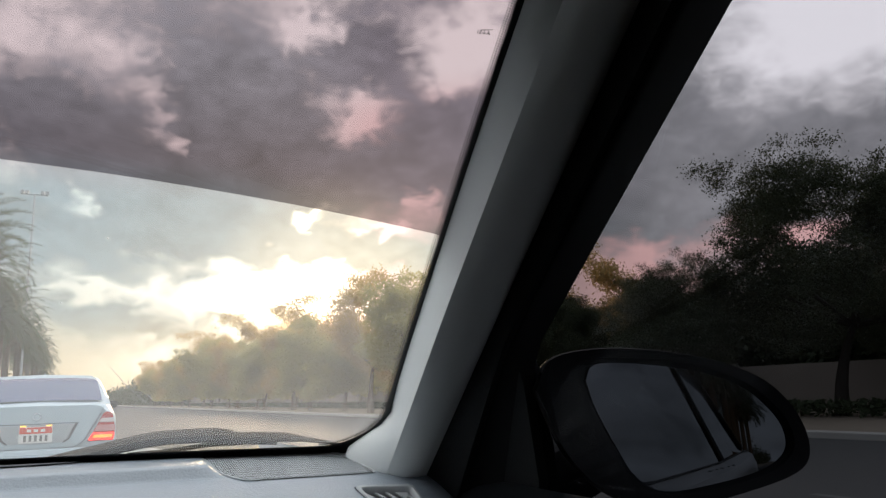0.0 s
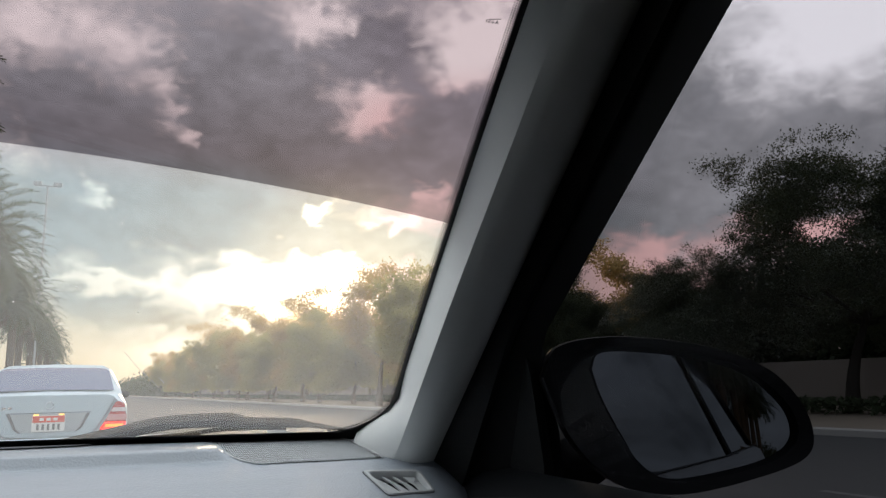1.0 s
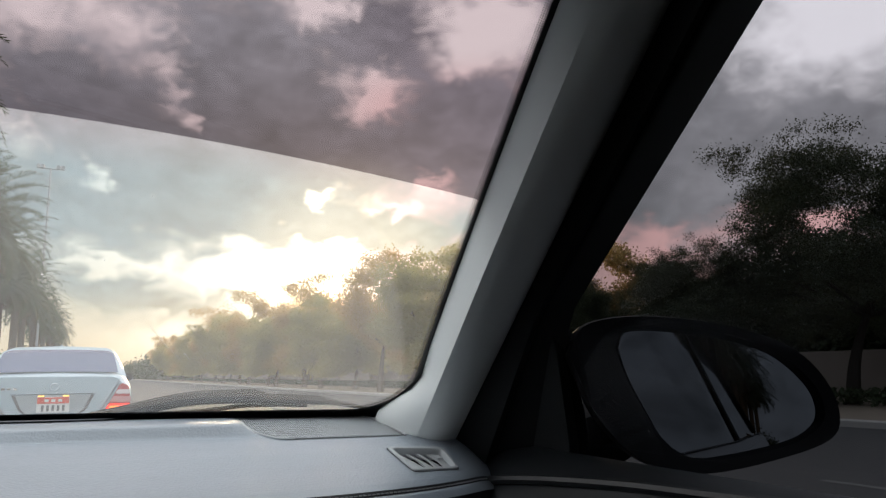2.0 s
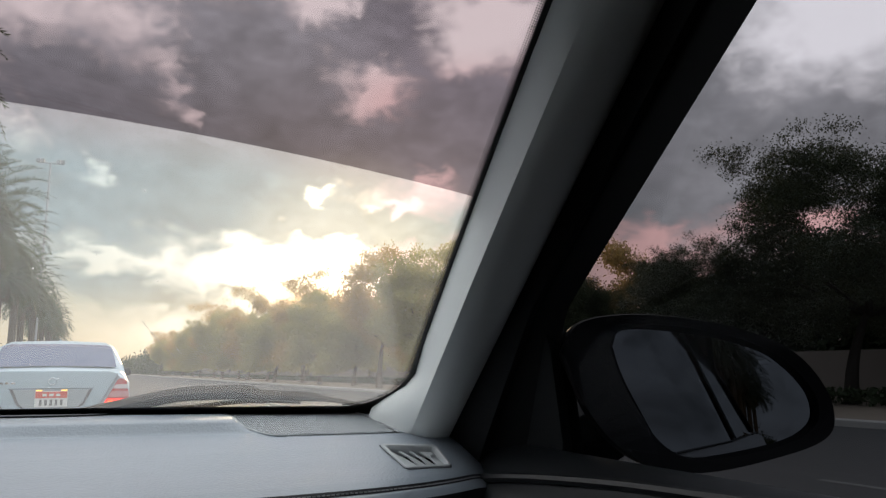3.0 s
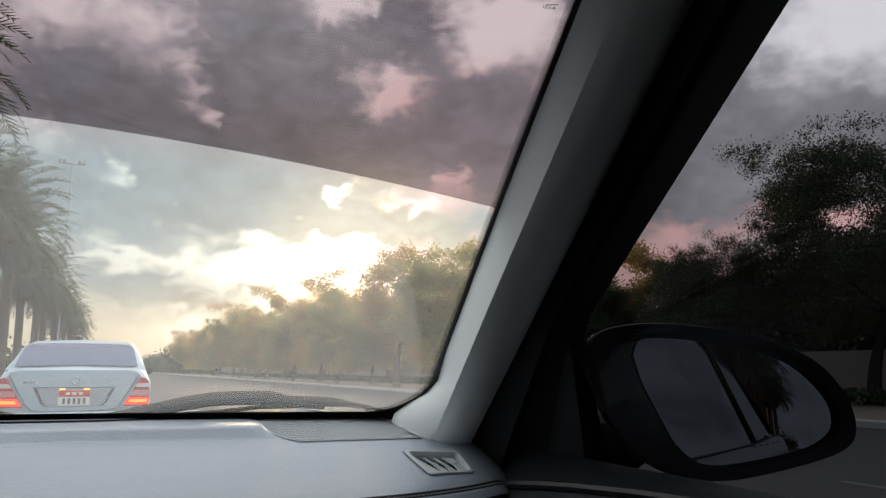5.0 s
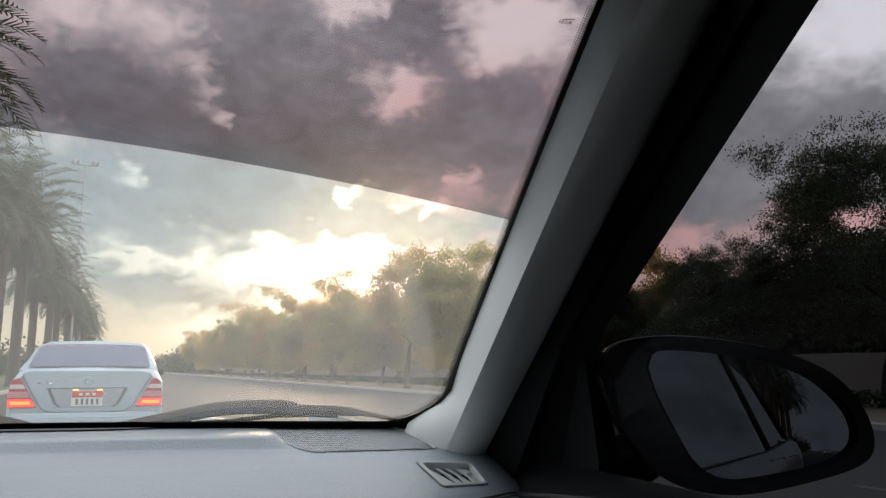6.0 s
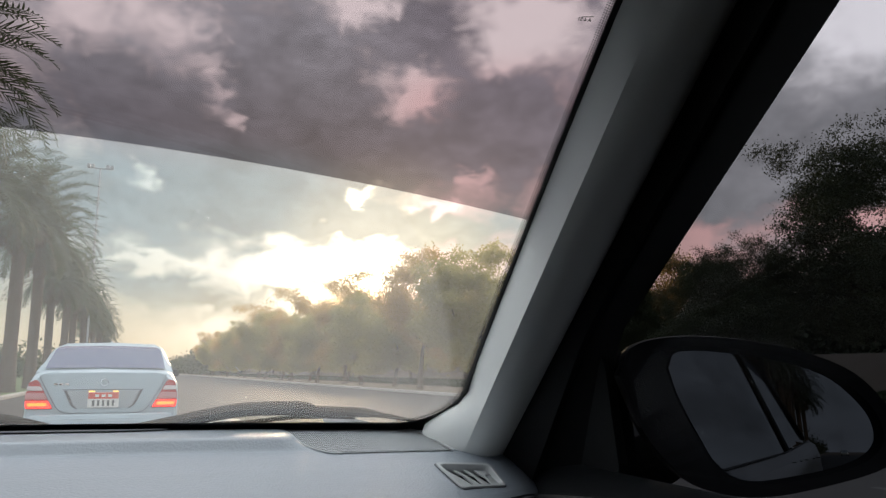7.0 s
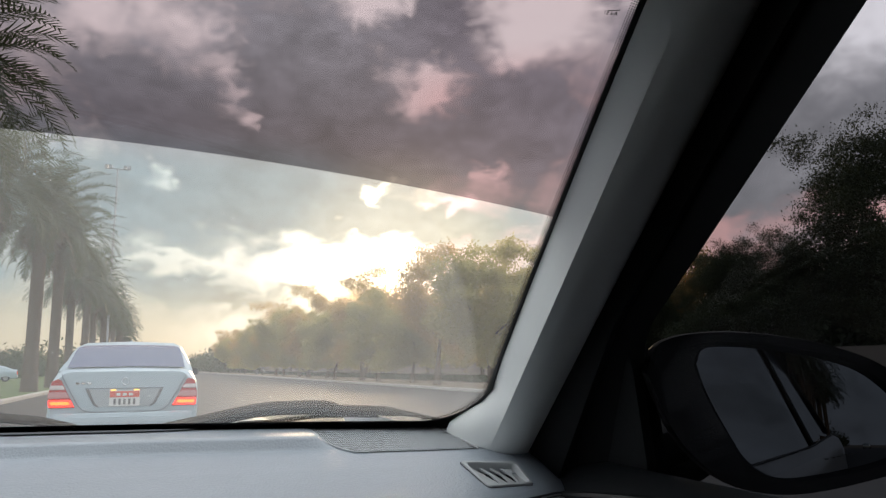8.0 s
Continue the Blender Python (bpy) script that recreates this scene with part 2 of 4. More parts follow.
PALM_BARK = material("palm_trunk", (0.12, 0.09, 0.065), 0.9, vary=0.35, scale=4, bump=0.9, bump_scale=18)
PLASTER = material("dusty_pale_plaster", (0.29, 0.25, 0.22), 0.9, vary=0.1, scale=0.6)
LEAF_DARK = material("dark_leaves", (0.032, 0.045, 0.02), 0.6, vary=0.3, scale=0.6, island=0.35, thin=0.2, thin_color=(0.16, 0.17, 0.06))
HEDGE = material("hedge_leaves", (0.04, 0.06, 0.022), 0.7, vary=0.3, scale=1, island=0.3)
STEEL = material("galvanised_steel", (0.35, 0.36, 0.37), 0.5, 0.7, vary=0.15, scale=3)

WHITE_PAINT = material("white_car_paint", (0.78, 0.79, 0.80), 0.28, vary=0.03, scale=2, coat=0.6)
SILVER_PAINT = material("pale_silver_car_paint", (0.43, 0.52, 0.57), 0.40, 0.1, vary=0.03, scale=2, coat=0.2)
WIPER = material("dull_black_wiper", (0.016, 0.015, 0.014), 0.95, vary=0.2, scale=20, spec=0.08)
RUBBER = material("black_rubber", (0.018, 0.018, 0.019), 0.65, vary=0.2, scale=10, bump=0.15, bump_scale=300)
SEAL = material("black_weatherstrip", (0.009, 0.010, 0.011), 0.65, spec=0.25, vary=0.2, scale=12)
FRIT = material("black_ceramic_frit", (0.006, 0.006, 0.006), 0.45, vary=0.1, scale=10)
DASH = material("grey_grained_dashboard_skin", (0.29, 0.33, 0.375), 0.30, spec=1.0, vary=0.14, scale=5, bump=0.42, bump_scale=340)
DASH_BLACK = material("black_leather", (0.02, 0.021, 0.024), 0.36, vary=0.2, scale=5, spec=0.35, bump=0.22, bump_scale=600)
PILLAR = material("light_grey_pillar_trim", (0.82, 0.84, 0.825), 0.75, vary=0.05, scale=6, bump=0.10, bump_scale=700)
DOOR = material("black_door_skin", (0.016, 0.018, 0.02), 0.34, vary=0.2, scale=5, bump=0.15, bump_scale=700)
VENT = material("grey_vent_plastic", (0.48, 0.50, 0.51), 0.5, vary=0.08, scale=8)
GRILLE = material("speaker_grille_plastic", (0.50, 0.53, 0.55), 0.55, vary=0.1, scale=8)
GRILLE_DARK = material("dark_grey_slot_plastic", (0.13, 0.14, 0.15), 0.9, vary=0.1, scale=8, spec=0.1)
HOLE = material("dark_cavity", (0.01, 0.01, 0.011), 0.8)
THREAD = material("grey_thread", (0.36, 0.36, 0.37), 0.8)
LINER = material("grey_headliner", (0.20, 0.198, 0.19), 0.95, vary=0.06, scale=6, bump=0.2, bump_scale=500)
BLACK_PLASTIC = material("black_plastic", (0.005, 0.005, 0.006), 0.5, vary=0.15, scale=8, spec=0.14, bump=0.2, bump_scale=300)
CHROME = material("chrome", (0.75, 0.76, 0.78), 0.12, 1.0, vary=0.02)
MIRROR = material("mirror_silver", (0.122, 0.128, 0.138), 0.004, 1.0, vary=0.0)
PLATE_WHITE = material("plate_white", (0.78, 0.77, 0.74), 0.5, vary=0.03)
# dark grey for trim and joints, also the shade painted round the plate recess
SHADE_GREY = material("shade_and_trim_grey", (0.13, 0.135, 0.14), 0.5, vary=0.1)
PLATE_RED = material("plate_red", (0.70, 0.10, 0.06), 0.5, vary=0.05)
PLATE_BAR = material("plate_dark_print", (0.16, 0.16, 0.16), 0.5)
LENS_RED = material("red_lamp_lens", (0.45, 0.02, 0.02), 0.15, vary=0.1, scale=20, coat=0.5)
LENS_CLEAR = material("pale_lamp_lens", (0.72, 0.62, 0.62), 0.15, vary=0.08, scale=20, coat=0.5)
LAMP_ON = glowing("lit_tail_lamp", (1.0, 0.025, 0.01), 1.5)
LAMP_CORE = glowing("lit_tail_lamp_core", (1.0, 0.22, 0.02), 1.9)
HEADLAMP = glowing("lit_headlamp", (1.0, 0.93, 0.8), 12.0)
PLATE_LAMP = glowing("number_plate_lamp", (1.0, 0.5, 0.1), 2.0)
DARK_GLASS = material("dark_car_glass", (0.03, 0.032, 0.038), 0.04, vary=0.1, scale=3, coat=0.3, spec=0.9)
REAR_GLASS = material("tinted_rear_window", (0.05, 0.068, 0.14), 0.16, vary=0.08, scale=2, spec=0.25)
GLASS_CLEAR = pane("dusty_windscreen_glass", (0.93, 0.96, 0.95), dust=0.16, dust_color=(0.64, 0.66, 0.66), gloss=1.45, swept=True)
GLASS_BAND = pane("sun_band_tinted_glass", (0.375, 0.36, 0.376), gloss=1.45)
GLASS_SIDE = pane("tinted_side_glass", (0.127, 0.134, 0.147), gloss=1.14)
GLASS_LEFT = pane("tinted_left_glass", (0.07, 0.07, 0.075), gloss=1.14)
PRINT = material("black_glass_print", (0.01, 0.01, 0.01), 0.6)

# ---------------------------------------------------------------- helpers


def mesh_of(name, bm, mat, smooth=True):
    me = bpy.data.meshes.new(name)
    bm.normal_update()
    bm.to_mesh(me)
    bm.free()
    for mt in (mat if isinstance(mat, (list, tuple)) else [mat]):
        me.materials.append(mt)
    if smooth:
        me.polygons.foreach_set("use_smooth", [True] * len(me.polygons))
        me.set_sharp_from_angle(angle=radians(38))
    return me


def part(name, bm, mat, parent=None, label="", smooth=True, kind=""):
    ob = new(name, mesh_of(name, bm, mat, smooth))
    if parent is not None:
        ob.parent = parent
        ob.matrix_parent_inverse = world_of(parent).inverted()
    return tagged(ob, label=label, kind=kind)


def world_of(ob):
    m = ob.matrix_parent_inverse @ ob.matrix_basis
    return world_of(ob.parent) @ m if ob.parent else ob.matrix_basis


def thing(name, at, label, category, group="", kind=""):
    ob = new(name)
    ob.matrix_basis = Matrix.Translation(at)
    ob.empty_display_size = 0.1
    return tagged(ob, label=label, category=category, group=group, kind=kind)


def sheet(fn, us, vs, thick=0.0, flip=False):
    """A surface through fn(u, v), with real thickness along its normals if asked."""
    bm = bmesh.new()
    rows = [[bm.verts.new(fn(u, v)) for v in vs] for u in us]
    for i in range(len(us) - 1):
        for j in range(len(vs) - 1):
            q = (rows[i][j], rows[i + 1][j], rows[i + 1][j + 1], rows[i][j + 1])
            bm.faces.new(q[::-1] if flip else q)
    if thick:
        bm.normal_update()
        bmesh.ops.solidify(bm, geom=bm.faces[:], thickness=thick)
    return bm


def loft(sections, caps=True):
    """Closed rings of equal length joined in order."""
    bm = bmesh.new()
    rings = [[bm.verts.new(p) for p in s] for s in sections]
    n = len(rings[0])
    for a, b in zip(rings, rings[1:]):
        for k in range(n):
            bm.faces.new((a[k], a[(k + 1) % n], b[(k + 1) % n], b[k]))
    if caps:
        bm.faces.new(rings[0][::-1]), bm.faces.new(rings[-1])
    bmesh.ops.recalc_face_normals(bm, faces=bm.faces[:])
    return bm


def tube(points, radius, sides=8, flat=1.0):
    """A round or flattened bar along points; radius: one number or one per point."""
    pts = [Vector(p) for p in points]
    rad = radius if isinstance(radius, (list, tuple)) else [radius] * len(pts)
    secs = []
    for i, p in enumerate(pts):
        d = (pts[min(i + 1, len(pts) - 1)] - pts[max(i - 1, 0)]).normalized()
        side = d.cross(Vector((0, 0, 1)))
        side = side.normalized() if side.length > 1e-3 else Vector((1, 0, 0))
        up = side.cross(d).normalized()
        secs.append([p + rad[i] * (math.cos(t) * side + flat * math.sin(t) * up)
                     for t in (2 * math.pi * k / sides for k in range(sides))])
    return loft(secs)


def box(cx, cy, cz, sx, sy, sz, bevel=0.0, m=None, bm=None):
    own = bm is None
    bm = bm or bmesh.new()
    r = bmesh.ops.create_cube(bm, size=1.0)
    bmesh.ops.scale(bm, verts=r["verts"], vec=(sx, sy, sz))
    if bevel and own:
        bmesh.ops.bevel(bm, geom=bm.edges[:], offset=bevel, segments=2, affect="EDGES")
        r["verts"] = bm.verts[:]
    bmesh.ops.translate(bm, verts=r["verts"], vec=(cx, cy, cz))
    if m is not None:
        bmesh.ops.transform(bm, matrix=m, verts=r["verts"])
    return bm


def steps(a, b, n):
    return [a + (b - a) * k / (n - 1) for k in range(n)]


def bent(pts, n=6):
    """A smooth line (Catmull-Rom) through a few points."""
    P = [Vector(p) for p in pts]
    P = [2 * P[0] - P[1]] + P + [2 * P[-1] - P[-2]]
    out = []
    for i in range(1, len(P) - 2):
        a, b, c, d = P[i - 1:i + 3]
        for k in range(n):
            t = k / n
            out.append(0.5 * (2 * b + (c - a) * t + (2 * a - 5 * b + 4 * c - d) * t * t + (3 * b - a - 3 * c + d) * t ** 3))
    return out + [P[-2]]


def bridge(lines):
    """A surface over several lines of equal length."""
    bm = bmesh.new()
    vs = [[bm.verts.new(p) for p in ln] for ln in lines]
    for a, b in zip(vs, vs[1:]):
        for k in range(len(a) - 1):
            bm.faces.new((a[k], a[k + 1], b[k + 1], b[k]))
    return bm

# ---------------------------------------------------------------- ground and road
ROAD_LEFT, ROAD_RIGHT = -4.7, 13.0


def strip(x0, x1, y0, y1, z, nx=2, ny=2):
    return sheet(lambda u, v: (u, v, z), steps(x0, x1, nx), steps(y0, y1, ny))


tagged(part("ground", strip(-2500, 2500, -2500, 2500, -0.02, 12, 12), SAND), "pale sandy ground reaching the horizon", "ground", kind="structure")
tagged(part("road", strip(ROAD_LEFT, ROAD_RIGHT, -300, 1200, 0.0, 3, 40), ASPHALT), "grey worn asphalt road with several lanes", "road", kind="structure")
tagged(part("lawn", strip(-40, ROAD_LEFT - 0.3, -200, 600, 0.10, 4, 20), LAWN), "green lawn verge beside the road", "lawn", kind="structure")


def kerb(x, side, label):
    bm = bmesh.new()
    prof = [(0, -0.02), (0, 0.11), (0.02, 0.13), (0.28, 0.13), (0.30, 0.11), (0.30, -0.02)]
    rows = [[bm.verts.new((x + side * a, y, z)) for a, z in prof] for y in steps(-200, 700, 60)]
    for p, q in zip(rows, rows[1:]):
        for k in range(len(prof) - 1):
            bm.faces.new((p[k], q[k], q[k + 1], p[k + 1]))
    bmesh.ops.recalc_face_normals(bm, faces=bm.faces[:])
    return tagged(part("kerb", bm, KERB), label, "kerb", kind="structure")


kerb(ROAD_LEFT, -1, "pale concrete kerb along the lawn")
kerb(ROAD_RIGHT, 1, "pale concrete kerb along the sandy verge")

lines = new("lane_marking")
tagged(lines, "broken white painted lane lines on the asphalt", "road marking", kind="structure")
dash_bm = bmesh.new()
for k, v in enumerate([(-0.06, 0), (0.06, 0), (0.06, 3.0), (-0.06, 3.0)]):
    dash_bm.verts.new((*v, 0.004))
dash_bm.faces.new(dash_bm.verts[:])
dash_mesh = mesh_of("line_dash", dash_bm, LINE, False)
for lane in (-2.3, 2.9, 6.6, 10.3):
    for k in range(14):
        d = new("line_dash", dash_mesh)
        d.parent = lines
        d.location = (lane, -10 + 9.0 * k + (lane * 1.7) % 4, 0)

# ---------------------------------------------------------------- our own car
car = thing("car", (-0.40, -0.6, 0), "white saloon seen from its front passenger seat, dusty windscreen", "car")


def ws_base(x):
    return 1.14 - 0.18 * ((x + 0.40) / 0.76) ** 2


def ws(x, d, out=0.0):
    """Windscreen: x across, d back from its base; out: metres off the glass."""
    z = 1.026 + 0.72 * d - 0.07 * d * d
    n = Vector((0.30 * (x + 0.4), 0.58, 0.81)).normalized()
    return Vector((x, ws_base(x) - d, z)) + out * n


GLASS_FOOT = 0.0135      # the black border reaches this far up the glass


def ws_edge(d):
    """Right edge of the clear opening, with its rounded lower corner."""
    x = 0.395 - 0.128 * d
    r, dd = 0.060, max(0.0, d - GLASS_FOOT)
    if dd < r:
        x = 0.3865 - r + math.sqrt(max(0.0, r * r - (r - dd) ** 2))
    return x


def band(x):
    u = max(x + 0.15, 0)
    return 0.409 - 0.05 * u - 0.245 * u * u


EYE0 = Vector((0, 0, 1.10))
WS_TOP = 0.74


def ws_pane(lo, hi, n):
    def fn(u, v):
        # u runs across, v up; the right border follows the rounded edge
        d = 0.0
        x = -1.16
        for _ in range(3):
            d = lo(x) + (hi(x) - lo(x)) * v
            x = -1.16 + (ws_edge(d) + 0.012 + 1.16) * u
        return ws(x, d)
    return sheet(fn, steps(0, 1, 40), [0, 0.01, 0.03, 0.06, 0.1, 0.15] + steps(0.2, 1, n))


windscreen = part("windscreen", ws_pane(lambda x: 0.0, band, 14), GLASS_CLEAR, car, "dusty clear windscreen glass")
part("sun_band", ws_pane(band, lambda x: WS_TOP, 14), GLASS_BAND, windscreen, "mauve tinted sun band across the windscreen top")

# black ceramic border with its fringe of dots
edge_d = [GLASS_FOOT + q for q in (0.0, 0.002, 0.005, 0.01, 0.017, 0.026, 0.036, 0.048, 0.060)] + steps(0.08, WS_TOP, 40)
inner = [(ws_edge(d), d) for d in edge_d]
frit_lines = []
for w_all, off in ((0.0, -0.0045), (0.003, -0.0045), (0.0055, -0.004), (0.014, 0.004), (0.055, 0.006)):
    w = w_all
    ln = [ws(x, GLASS_FOOT - 1.0 * w, off) for x in steps(-1.16, 0.32, 30)]
    for x, d in inner:
        k = min(1.0, (d - GLASS_FOOT) / 0.060)
        w = w_all if w_all < 0.03 else 0.016 + 0.039 * (1 - k)
        ln.append(ws(x + w * (0.35 + 0.65 * k), d - w * 0.9 * (1 - k), off))
    frit_lines.append(ln)
part("glass_border", bridge(frit_lines), FRIT, windscreen, "black ceramic border of the windscreen")
dots = bmesh.new()
edge_line = [(ws_edge(d), d) for d in [GLASS_FOOT + 0.06 * (k / 400) ** 2.2 for k in range(400)] + steps(GLASS_FOOT + 0.06, WS_TOP, 700)]
run = 0.0
placed = 0
for (x0, d0), (x1, d1) in zip(edge_line, edge_line[1:]):
    run += math.hypot(x1 - x0, d1 - d0)
    if run < 0.0019 * placed:
        continue
    placed += 1
    h = math.hypot(x1 - x0, d1 - d0) or 1.0
    tx, td = (x1 - x0) / h, (d1 - d0) / h
    for row, (w, r) in enumerate(((0.0004, 0.00085), (0.0022, 0.00075), (0.0040, 0.00055))):
        shift = 0.00095 * (row % 2)
        x, d = x1 - td * w + tx * shift, d1 + tx * w + td * shift
        c = ws(x, d, -0.003)
        up = (ws(x, d + 0.002, -0.003) - c).normalized() * r * 1.25
        sd = Vector((1, -0.1, 0)) * r * 1.25
        dots.faces.new([dots.verts.new(c + sd * math.cos(t) + up * math.sin(t)) for t in (k * math.pi / 3 for k in range(6))])
part("dot_fringe", dots, FRIT, windscreen, "fringe of fine black dots", smooth=False, kind="stuff")

# small printed approval mark, seen from behind
fc = bpy.data.curves.new("mark", "FONT")
fc.body, fc.size, fc.extrude = "A\u2193S1", 0.0047, 0.0002
tmp = new("mark", fc)
mark_mesh = bpy.data.meshes.new_from_object(tmp.evaluated_get(bpy.context.evaluated_depsgraph_get()))
bpy.data.objects.remove(tmp)
mark_mesh.materials.clear()
mark_mesh.materials.append(PRINT)
mark = new("printed_mark", mark_mesh)
o = ws(0.3185, 0.513, -0.003)
across = (ws(0.306, 0.515) - ws(0.326, 0.515)).normalized()
upw = (ws(0.316, 0.53) - ws(0.316, 0.51)).normalized()
mm = Matrix((across, upw, across.cross(upw))).transposed().to_4x4()
mark.matrix_basis = Matrix.Translation(o) @ mm
mark.parent = windscreen
mark.matrix_parent_inverse = world_of(windscreen).inverted()
tagged(mark, "tiny black glass mark, mirrored")
part("mark_line", box(0, 0, 0, 0.0098, 0.0005, 0.0003, m=Matrix.Translation(o + across * 0.0045 + upw * 0.0048) @ mm), PRINT, windscreen, smooth=False)

# scratches and grit on the glass
for pts, r in ((((0.071, 0.153), (0.090, 0.124), (0.112, 0.097)), 0.00028), (((0.1126, 0.1106), (0.1193, 0.1009)), 0.0003)):
    part("scratch", tube([ws(x, d, 0.001) for x, d in pts], r, 5), STEEL if len(pts) == 3 else PLATE_WHITE, windscreen)
grit = bmesh.new()
rg = random.Random(4)
for k in range(46):
    c = ws(rg.uniform(-0.35, 0.36), rg.uniform(0.03, 0.36), 0.001)
    r = rg.choice((0.0005, 0.0006, 0.0009))
    bmesh.ops.create_icosphere(grit, subdivisions=1, radius=r, matrix=Matrix.Translation(c))
part("grit", grit, PLATE_WHITE, windscreen, "tiny pale specks of grit", kind="stuff")

# windscreen pillar trim: light strip, shaded flank, black door seal


def pillar_lines():
    zs = [0.94, 0.97, 0.992, 1.0, 1.01, 1.02, 1.03, 1.045, 1.06, 1.075, 1.09] + steps(1.11, 1.53, 25)
    lines = [[] for _ in range(12)]
    for z in zs:
        d = max(0.0, (z - 1.026) / 0.70)
        if z >= 1.045:
            x0 = ws_edge(d) + 0.0045 + 0.006 * max(0.0, 1 - d / 0.12)
            p0 = ws(x0, d, -0.003)
        else:
            dj = (1.045 - 1.026) / 0.70
            a0, a1, a2 = Vector((0.368, 0.878, 0.992)), Vector((0.354, 0.950, 1.024)), ws(ws_edge(dj) + 0.012, dj, -0.003)
            p0 = a1.lerp(a2, (z - 1.024) / 0.021) if z > 1.024 else a0.lerp(a1, max(0.0, (z - 0.992) / 0.032))
            p0.z = z
        f = min(1.0, max(0.0, (z - 0.99) / 0.22))
        near = 1 - 0.125 * (0.40 + 0.55 * f * f * (3 - 2 * f))
        p1 = EYE0 + near * (Vector((0.402, 0.668 - 1.02 * (z - 1.232), z)) - EYE0)
        p2 = Vector((0.432, 0.611 - 1.08 * (z - 1.223), z))
        yw = 0.658 - 1.5 * (z - 1.14) if z > 1.14 else 0.658 - 0.6 * (z - 1.14)
        p4 = Vector((0.5 - 0.18 * (z - 1.0), yw, z))
        p3 = p2.lerp(p4, 0.45) + Vector((-0.012, -0.01, 0))
        arc = [p1.lerp(p2, f) + Vector((-0.10 * math.sin(math.pi * f) * (1 - f), -0.30 * math.sin(math.pi * f), 0)) * (p2 - p1).length for f in (0.15, 0.32, 0.5, 0.7, 0.86)]
        row = [p0, p0.lerp(p1, 0.55) + Vector((-0.002, -0.001, 0)), p1, *arc, p2, p3, p3 + Vector((0.012, 0.008, 0)), p4]
        for k, p in enumerate(row):
            lines[k].append(p)
    return lines


PL = pillar_lines()
trim = part("pillar_trim", bridge(PL[2:9]), PILLAR, car, "light grey windscreen pillar trim")
part("pillar_face", bridge(PL[0:3]), PILLAR, trim, "light grey front face of the pillar trim")
part("door_seal", bridge(PL[8:12]), SEAL, car, "black rubber door seal and window surround")
outer = [[p + Vector((0.018, 0.05, 0.0)) for p in PL[11]], [p + Vector((0.075, 0.06, 0.01)) for p in PL[2]], [p + Vector((0.045, 0.03, 0.0)) for p in PL[0]], [p + Vector((0.012, 0, 0)) for p in PL[0]]]
part("pillar_skin", bridge([ln[11:] for ln in [PL[11]] + outer]), WHITE_PAINT, car, "white painted outer pillar")


# dashboard
def seam_y(x):
    u = max(x - 0.2, 0)
    return 0.727 + 0.04 * u + 0.075 * (u / 0.27) ** 3


DASH_T = [0, 0.05, 0.10, 0.115, 0.14, 0.2, 0.3, 0.45, 0.55, 0.65, 0.75, 0.82, 0.9, 0.96, 1.0]
DASH_Z = [1.020, 1.0205, 1.0196, 1.0190, 1.0178, 1.0150, 1.0108, 1.0046, 0.9985, 0.9915, 0.983, 0.977, 0.971, 0.966, 0.961]


def dash_top(x, t, lift=0.0):
    front = ws_base(x) + 0.02
    y = front + (seam_y(x) - front) * t
    z = float(np.interp(t, DASH_T, DASH_Z))
    z -= 9.0 * max(x - 0.415, 0) ** 2 * (1 - 0.6 * t)
    # raised shelf along the glass, ending in a soft step beside the grille
    w = min(1.0, max(0.0, (0.199 - x) / 0.015))
    shelf = float(np.interp(t, (0, 0.10, 0.36, 0.38, 0.395, 0.425, 0.445, 1), (1.0215, 1.0225, 1.0215, 1.0208, 1.0188, 1.0065, 1.0040, 0))) - z
    z += max(0.0, shelf) * w * w * (3 - 2 * w)
    return Vector((x, y, z + lift))


DX = steps(-1.24, 0.10, 16) + steps(0.12, 0.32, 14) + steps(0.324, 0.416, 47) + [0.42, 0.43, 0.44, 0.45, 0.46, 0.47, 0.48, 0.49, 0.50, 0.508]
DT = steps(0, 0.34, 21) + steps(0.35, 0.46, 23) + steps(0.47, 0.55, 6) + steps(0.56, 1, 78)
VO = Vector((0.369, 0.802, 0.984))
VX = Vector((1.0, -0.06, -0.04)).normalized()
VY = Vector((-0.17, 0.94, 0.27)).normalized()
VN = VX.cross(VY).normalized()


def in_vent(c):
    """Whether a point of the dash lies inside the vent's opening."""
    dx, dy = c.x - VO.x, c.y - VO.y
    det = VX.x * VY.y - VX.y * VY.x
    aa, bb = (dx * VY.y - dy * VY.x) / det, (VX.x * dy - VX.y * dx) / det
    f = max(0.0, -bb / 0.029)
    aa, bb = aa + f * (0.006 + 0.115 * aa), bb - f * 0.21 * aa
    return abs(aa) < 0.0325 and abs(bb) < 0.0255


dash_bm = sheet(dash_top, DX, DT)
bmesh.ops.delete(dash_bm, geom=[f for f in dash_bm.faces if in_vent(f.calc_center_median())], context="FACES")
dashboard = part("dashboard", dash_bm, DASH, car, "grey grained dashboard top with a soft sheen")


def dash_face(x, t):
    a = dash_top(x, 1.0)
    prof = [(0, 0), (-0.004, -0.0045), (-0.010, -0.0050), (-0.018, -0.0125), (-0.023, -0.03), (-0.028, -0.06), (-0.03, -0.12), (0.02, -0.22), (0.10, -0.35)]
    k = min(int(t), len(prof) - 2)
    f = t - k
    dy, dz = [prof[k][i] * (1 - f) + prof[k + 1][i] * f for i in (0, 1)]
    return a + Vector((0, dy, dz))


